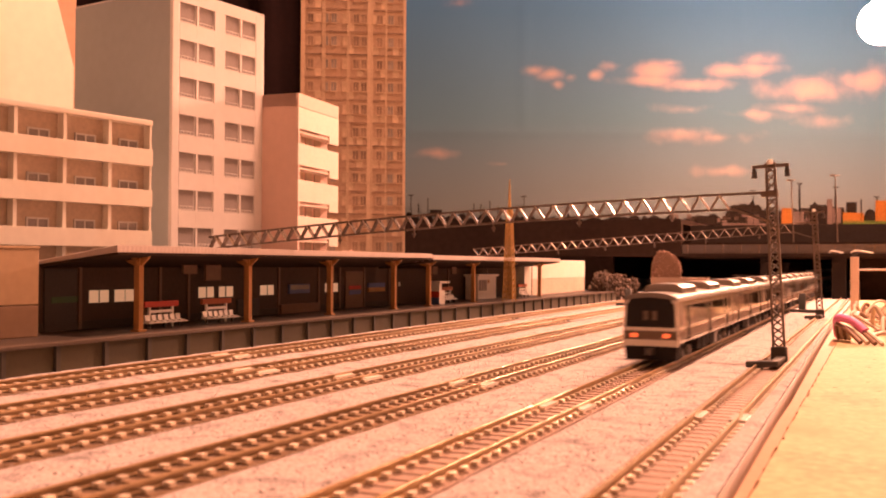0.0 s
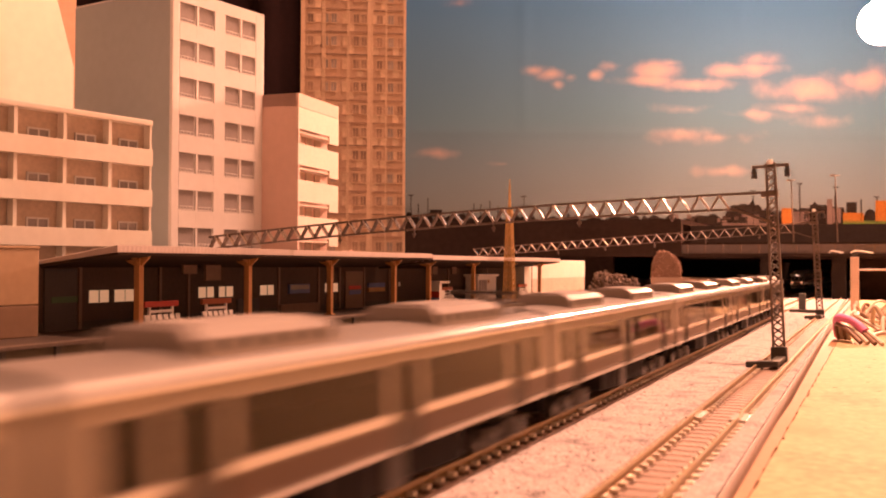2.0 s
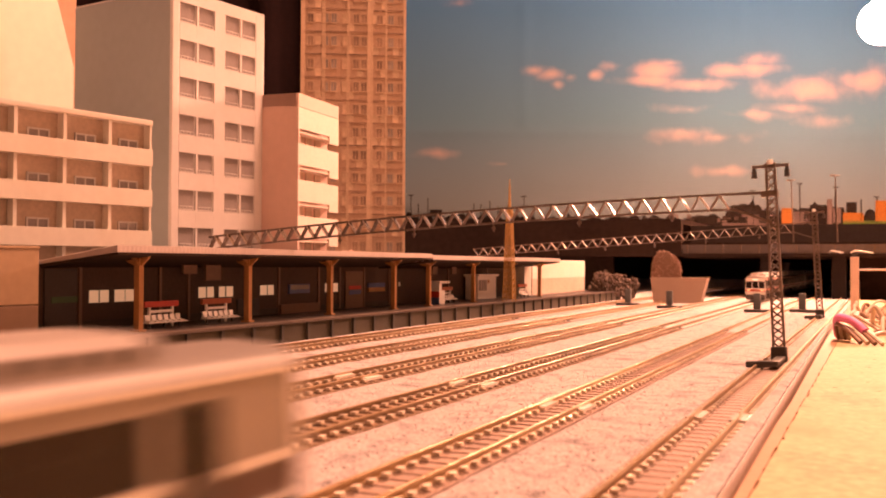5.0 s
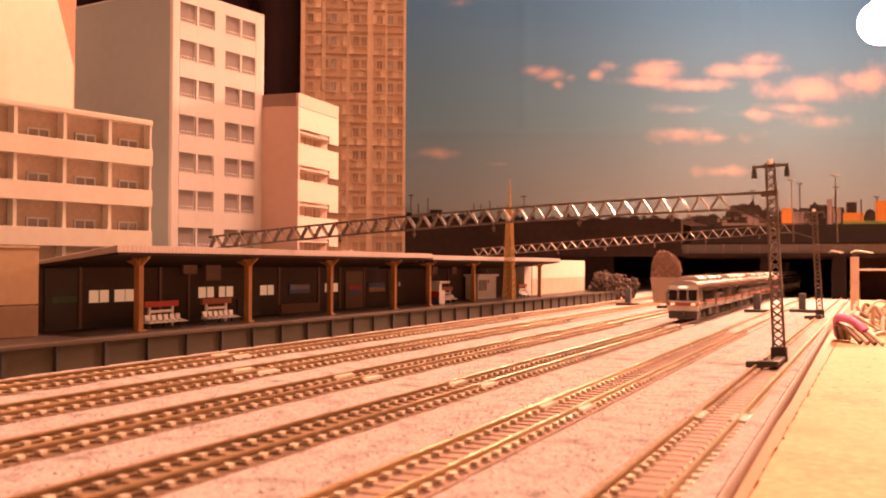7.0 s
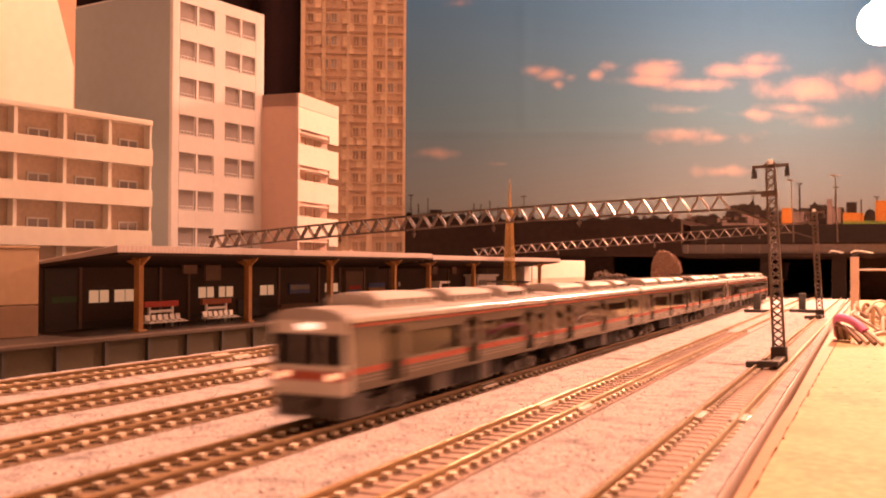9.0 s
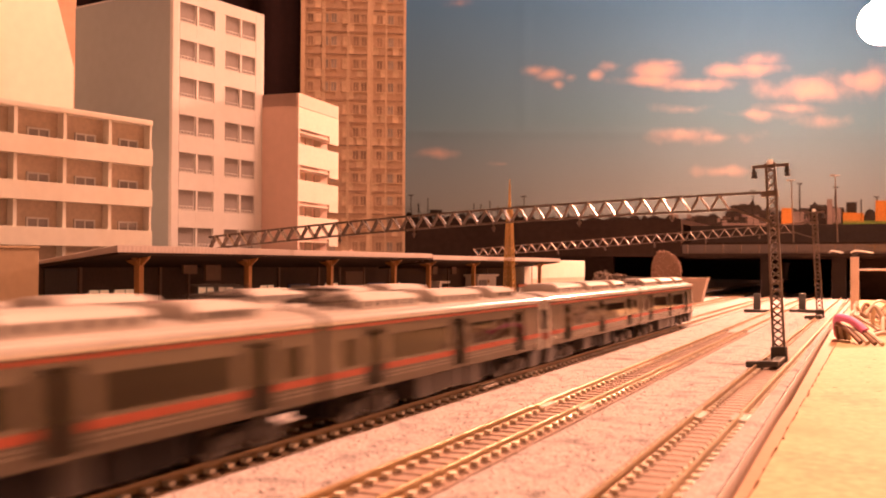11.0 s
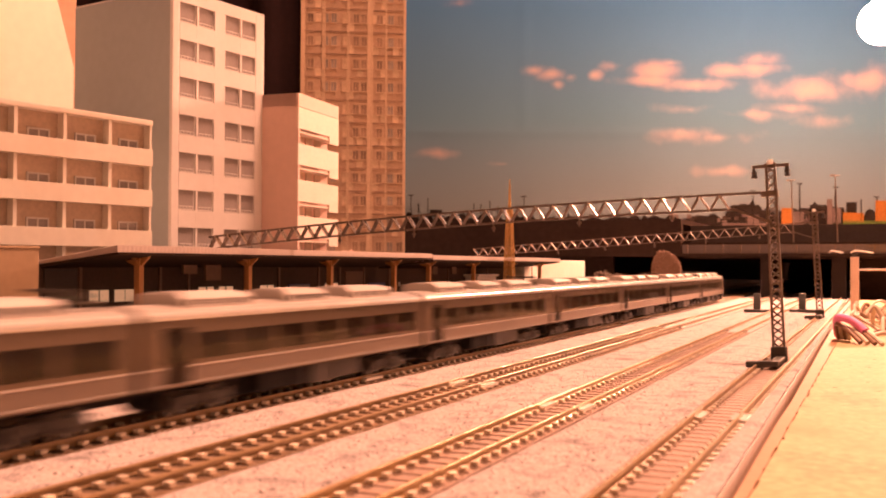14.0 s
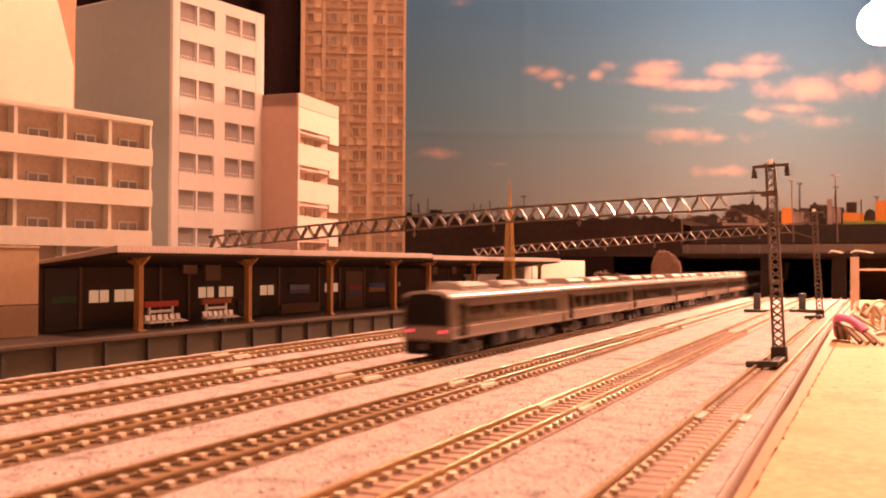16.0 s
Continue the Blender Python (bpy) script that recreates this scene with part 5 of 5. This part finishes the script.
def greenery():
    rnd = random.Random(8)
    b = thing("hedge", mm(-255, 948, 12), "dry brown lichen hedge with an uneven top", "hedge")
    bm = bmesh.new()
    for i in range(10):
        top = 10.0 - i * 0.7 + rnd.uniform(-1.2, 1.2)
        clump(bm, (rnd.uniform(-4, 4) + i * 1.5, i * 9 - 8, top), 7.6, rnd, 75)
        clump(bm, (rnd.uniform(-3, 3) + i * 1.5, i * 9 - 8, top - 9), 8.2, rnd, 75)
    part("foliage", bm, BUSH, b)
    bm = bmesh.new()
    for i in range(10):
        rod(bm, (i * 1.5, i * 9 - 8, -13), (i * 1.5, i * 9 - 8, 6), 0.8, 0.4, 6)
    part("stems", bm, STATION_TRIM, b)
    t = thing("round_tree", mm(-184, 940, 0), "flat brown tree crown standing in a tan planter", "tree")
    bm = bmesh.new()
    prism(bm, [(-14, 0), (30, 0), (36, 24), (-17, 24)], -7, 9)
    part("planter", bm, PLANTER, t, "tan trapezoid planter")
    bm = bmesh.new()
    rod(bm, (-2, 0, 22), (-3, 0, 36), 2.0, 1.2)
    part("trunk", bm, STATION_TRIM, t)
    bm = bmesh.new()
    def fan(v, q):
        c = math.cos(v)
        return -8 + (20 if c > 0 else 9.5) * c * q, 23 + 27 * math.sin(v) ** 0.8 * q
    prism(bm, [fan(math.pi * k / 24, 0.95 + 0.03 * math.sin(k * 5)) for k in range(25)], -2.2, 2.2)
    for i in range(900):
        x, z = fan(rnd.uniform(0.02, math.pi - 0.02), rnd.random() ** 0.45)
        s = rnd.uniform(0.6, 1.35)
        m = Matrix.Translation((x, rnd.uniform(-2.8, 2.8), z)) @ Euler((rnd.random() * 6, rnd.random() * 6, rnd.random() * 6)).to_matrix().to_4x4() @ Matrix.Diagonal((s, s * 0.8, s * 0.4, 1))
        bmesh.ops.create_icosphere(bm, subdivisions=1, radius=1.0, matrix=m)
    part("crown", bm, TREE_TAN, t, "dense reddish brown crown")
    # crumbs of shrub on the canopy's far roof edge
    c = thing("roof_shrub", mm(-300, 520, 33.5), "pale crumpled shrub behind the canopy", "shrub")
    bm = bmesh.new()
    for i in range(5):
        clump(bm, (0, i * 4, 8 + rnd.uniform(-1.5, 1.0)), 2.6, rnd, 40)
    rod(bm, (0, 8, 0), (0, 8, 8), 0.8)
    part("foliage", bm, PINK, c)


def tube(bm, pts, r, seg=7, sub=7):
    """A round tube through the points, smoothed."""
    P = [Vector(p) for p in pts]
    line = []
    for i in range(len(P) - 1):
        p0, p1, p2, p3 = P[max(i - 1, 0)], P[i], P[i + 1], P[min(i + 2, len(P) - 1)]
        for k in range(sub):
            t = k / sub
            line.append(0.5 * ((2 * p1) + (p2 - p0) * t + (2 * p0 - 5 * p1 + 4 * p2 - p3) * t * t + (3 * p1 - p0 - 3 * p2 + p3) * t ** 3))
    line.append(P[-1])
    rings = []
    for i, p in enumerate(line):
        d = (line[min(i + 1, len(line) - 1)] - line[max(i - 1, 0)]).normalized()
        s = d.cross(Vector((0.3, 0.2, 1))).normalized()
        u = s.cross(d)
        rings.append([bm.verts.new(p + r * (math.cos(a) * s + math.sin(a) * u)) for a in (2 * math.pi * k / seg for k in range(seg))])
    for a, b in zip(rings, rings[1:]):
        for k in range(seg):
            bm.faces.new((a[k], a[(k + 1) % seg], b[(k + 1) % seg], b[k]))
    bm.faces.new(rings[0][::-1])
    bm.faces.new(rings[-1])


def clutter():
    rnd = random.Random(21)
    for i in range(34):
        x, y = rnd.uniform(-15, 16), rnd.uniform(500, 780)
        bm = bmesh.new()
        pts = [(0, 0, 0.8)]
        a = rnd.uniform(0, 6.28)
        big = rnd.uniform(9, 18)
        for k in range(1, 5):
            a += rnd.uniform(-1.1, 1.1)
            last = pts[-1]
            pts.append((max(-14 - x, min(30 - x, last[0] + big * math.cos(a) * 0.7)), last[1] + big * math.sin(a), 0.8 + abs(rnd.gauss(0, 1)) * (6.5 if k < 4 else 0.5)))
        tube(bm, pts, rnd.uniform(0.7, 1.3))
        solid("wire", bm, WIRE if rnd.random() < 0.8 else WIRE_BROWN, "loose tangled pale wire on the board", "wire", "", "tangled wires", mm(x, y, -0.2), smooth=60)
    bm = bmesh.new()
    tube(bm, [(-6, 30, 1.5), (-5.5, 12, 10.5), (0, 4, 10.5), (4, 1, 8.2), (6.5, -1, 5.6)], 1.9, 10)
    solid("pink_tube", bm, WIRE_PINK, "bright pink insulated tube arching over wires", "tube", "", "", mm(-13, 488, 0), smooth=60)
    for k in range(4):
        bm = bmesh.new()
        tube(bm, [(-6 + k * 1.5, 8, 0.9), (-7 + k * 2, 2, 8 - k), (-2 + k * 2.5, -8, 6), (4 + k * 3, -16 - k * 2, 0.9)], 1.1)
        solid("wire", bm, WIRE if k % 2 else WIRE_BROWN, "loose tangled pale wire on the board", "wire", "", "tangled wires", mm(-12, 498, -0.2), smooth=60)
    bm = bmesh.new()
    box(bm, 0, 16, 0, 10, 0, 9, 0.6)
    c = thing("connector_block", mm(6, 520, -0.2), "brown wiring connector block", "connector")
    part("housing", bm, WIRE_BROWN, c)
    for k in range(4):
        bm = bmesh.new()
        rod(bm, (2.5 + k * 3.6, -0.5, 5), (2.5 + k * 3.6, 0.5, 5), 1.2)
        part("terminal", bm, PALE, c)
    p = thing("pale_post", mm(-18, 826, -0.2), "pale square post with a dark top and side rod", "post")
    bm = bmesh.new()
    box(bm, -3.1, 3.1, -3, 3, 0, 43, 0.4)
    part("shaft", bm, WHITE_POST, p)
    bm = bmesh.new()
    box(bm, -1.8, 1.8, -2, 2, 43, 46.5, 0.3)
    part("top_fitting", bm, DARK_FOOT, p)
    bm = bmesh.new()
    rod(bm, (3, 0, 33), (60, 6, 33.6), 0.8)
    part("side_rod", bm, WHITE_POST, p)
    bm = bmesh.new()
    box(bm, 57, 63, 3, 9, 0, 34.5, 0.4)
    part("end_support", bm, WHITE_POST, p)
    # small lamps on the deck parapet
    for x, h in ((-88, 88), (-42, 92)):
        s = thing("street_lamp", mm(x, 1158, 49), "thin grey model street lamp", "street lamp", "street lamps")
        bm = bmesh.new()
        rod(bm, (0, 0, 0), (-3, 0, h - 5), 0.8, 0.5)
        part("pole", bm, STEEL, s)
        bm = bmesh.new()
        rod(bm, (-7, 0, h - 4.5), (1, 0, h - 5), 0.7)
        box(bm, -8, -3, -1, 1, h - 5.6, h - 4)
        part("lamp_head", bm, STEEL, s)
    for x, w in ((-44, 14), (-18, 22)):
        s = thing("scrap_strip", mm(x, 1140, 46), "bright curled metal strip on the deck edge", "scrap", "metal strips")
        bm = bmesh.new()
        tube(bm, [(-w / 2, 12, 4.4), (-w / 4, 8, 6.5), (w / 4, 4, 5), (w / 2, 12, 4.2)], 0.9)
        part("strip", bm, PALE, s)


def board_marks():
    """Splinters along the joint of the bare board, and small dark scuffs on it."""
    rnd = random.Random(31)
    verts, faces = [], []
    def chip(x, y, lx, ly, z=-0.17):
        b = len(verts)
        k = 7
        for i in range(k):
            a = 6.283 * i / k
            verts.append(((x + lx * math.cos(a) * rnd.uniform(0.6, 1.1)) * MM, (y + ly * math.sin(a) * rnd.uniform(0.6, 1.1)) * MM, z * MM))
        verts.append((x * MM, y * MM, (z + 0.05) * MM))
        for i in range(k):
            faces.append((b + i, b + (i + 1) % k, b + k))
    y = 120.0
    while y < 700:
        chip(-18.35 + rnd.uniform(-0.25, 0.25), y, rnd.uniform(0.12, 0.34), rnd.uniform(2.5, 7.5))
        y += rnd.uniform(5, 16)
    for _ in range(60):
        chip(rnd.uniform(-13, 60), rnd.uniform(150, 480), rnd.uniform(0.2, 1.3), rnd.uniform(0.15, 0.5))
    me = bpy.data.meshes.new("board_marks")
    me.from_pydata(verts, [], faces)
    me.materials.append(SCUFF)
    tagged(new("board_marks", me), "dark splinters and scuffs on the bare board", "scuff marks", "", "stuff")


def town_print(p):
    """The printed skyline along the foot of the sky poster."""
    rnd = random.Random(5)
    def px(x):
        return (x - 784) * 0.872
    def py(y):
        return 35.35 + (468.5 - y) * 0.872
    bm = bmesh.new()
    pts = [(px(690), 62)]
    x = 690
    while x < 1600:
        h = 392 - rnd.uniform(2, 16) if x < 1285 else 368 + 10 * math.sin(x * 0.045 + 2.4) + rnd.uniform(-11, 7)
        pts.append((px(x), py(h)))
        x += rnd.uniform(3, 9)
    pts.append((px(1600), 62))
    prism(bm, pts, -7, -6)
    part("treeline", bm, PRINT_DARK, p, "printed dark treeline")
    for x0, x1, y0, y1, material in ((1460, 1469, 350, 396, PRINT_PALE), (1470, 1484, 366, 392, PRINT_PALE), (1488, 1524, 374, 392, PRINT_ORANGE), (1545, 1600, 352, 388, PRINT_ORANGE), (1488, 1600, 388, 395, PRINT_GREEN), (1380, 1398, 366, 394, PRINT_ORANGE), (1400, 1420, 372, 396, PRINT_PALE), (1230, 1262, 380, 396, PRINT_DARK), (1275, 1360, 393, 399, PRINT_PALE), (1320, 1340, 378, 394, PRINT_PALE), (1430, 1452, 360, 394, PRINT_DARK), (760, 782, 372, 384, PRINT_DARK), (1494, 1512, 355, 374, PRINT_DARK)):
        bm = bmesh.new()
        box(bm, px(x0), px(x1), -9, -8, py(y1), py(y0))
        part("printed_house", bm, material, p)
    for _ in range(46):
        x, y = rnd.uniform(1180, 1450), rnd.uniform(376, 394)
        w, h = rnd.uniform(3, 11), rnd.uniform(3, 9)
        bm = bmesh.new()
        box(bm, px(x), px(x + w), -8, -7.2, py(y + h), py(y))
        part("printed_house", bm, rnd.choice((PRINT_PALE, PRINT_DARK, PRINT_BROWN, PRINT_BROWN)), p)
    for x, top in ((757, 352), (727, 346), (740, 362), (838, 360), (850, 362), (866, 356), (926, 347), (880, 365), (1412, 322), (1475, 328), (1330, 335), (1548, 345), (1520, 350)):
        bm = bmesh.new()
        w = 0.7
        box(bm, px(x) - w, px(x) + w, -9, -8, 70, py(top))
        if top < 350:
            box(bm, px(x) - 5, px(x) + 4, -9.2, -8.2, py(top) - 1.5, py(top))
        part("printed_pole", bm, PRINT_DARK, p)


def curtain():
    bm = bmesh.new()
    pts = []
    for i in range(104):
        x = -1500 + i * 7.6
        pts.append((x, 1330 + 9 * math.sin(i * 0.55) + 5 * math.sin(i * 0.23)))
    back = [(x, y + 4) for x, y in reversed(pts)]
    prism(bm, pts + back, -1.0, 900, "z")
    solid("curtain", bm, CURTAIN, "dark reddish black curtain behind the town", "curtain", "structure", smooth=60)


# ---- build ----
room()
grounds()
deck()
platform()
white_block()
balcony_block()
pink_block()
tower()
cream_tower()
tan_block()
town_print(sky_poster())
curtain()
station()
platform_furniture()
lattice_mast()
hanging_bulb()
canopy(267, 533, (288.7, 358.5, 429, 500.5))
canopy(534, 790, (548, 621, 697, 764), -0.9)
gantry(-34, 381, -2.6, 258, "dark lattice gantry reaching over the tracks", 0.0209, 0.00013, 3.65)
gantry(-37.7, 720, -3.1, 256, "far dark lattice gantry over the tracks", -0.017, 0.0, 4.05, 3.2)
for x, y in ((-205.2, 861.5), (-160.9, 822), (-86.7, 787), (-55.1, 805)):
    point_motor(x, y)
greenery()
clutter()
board_marks()
TRAINS = {style: train(style) for style in (1, 2, 3)}
tracks()
motions()
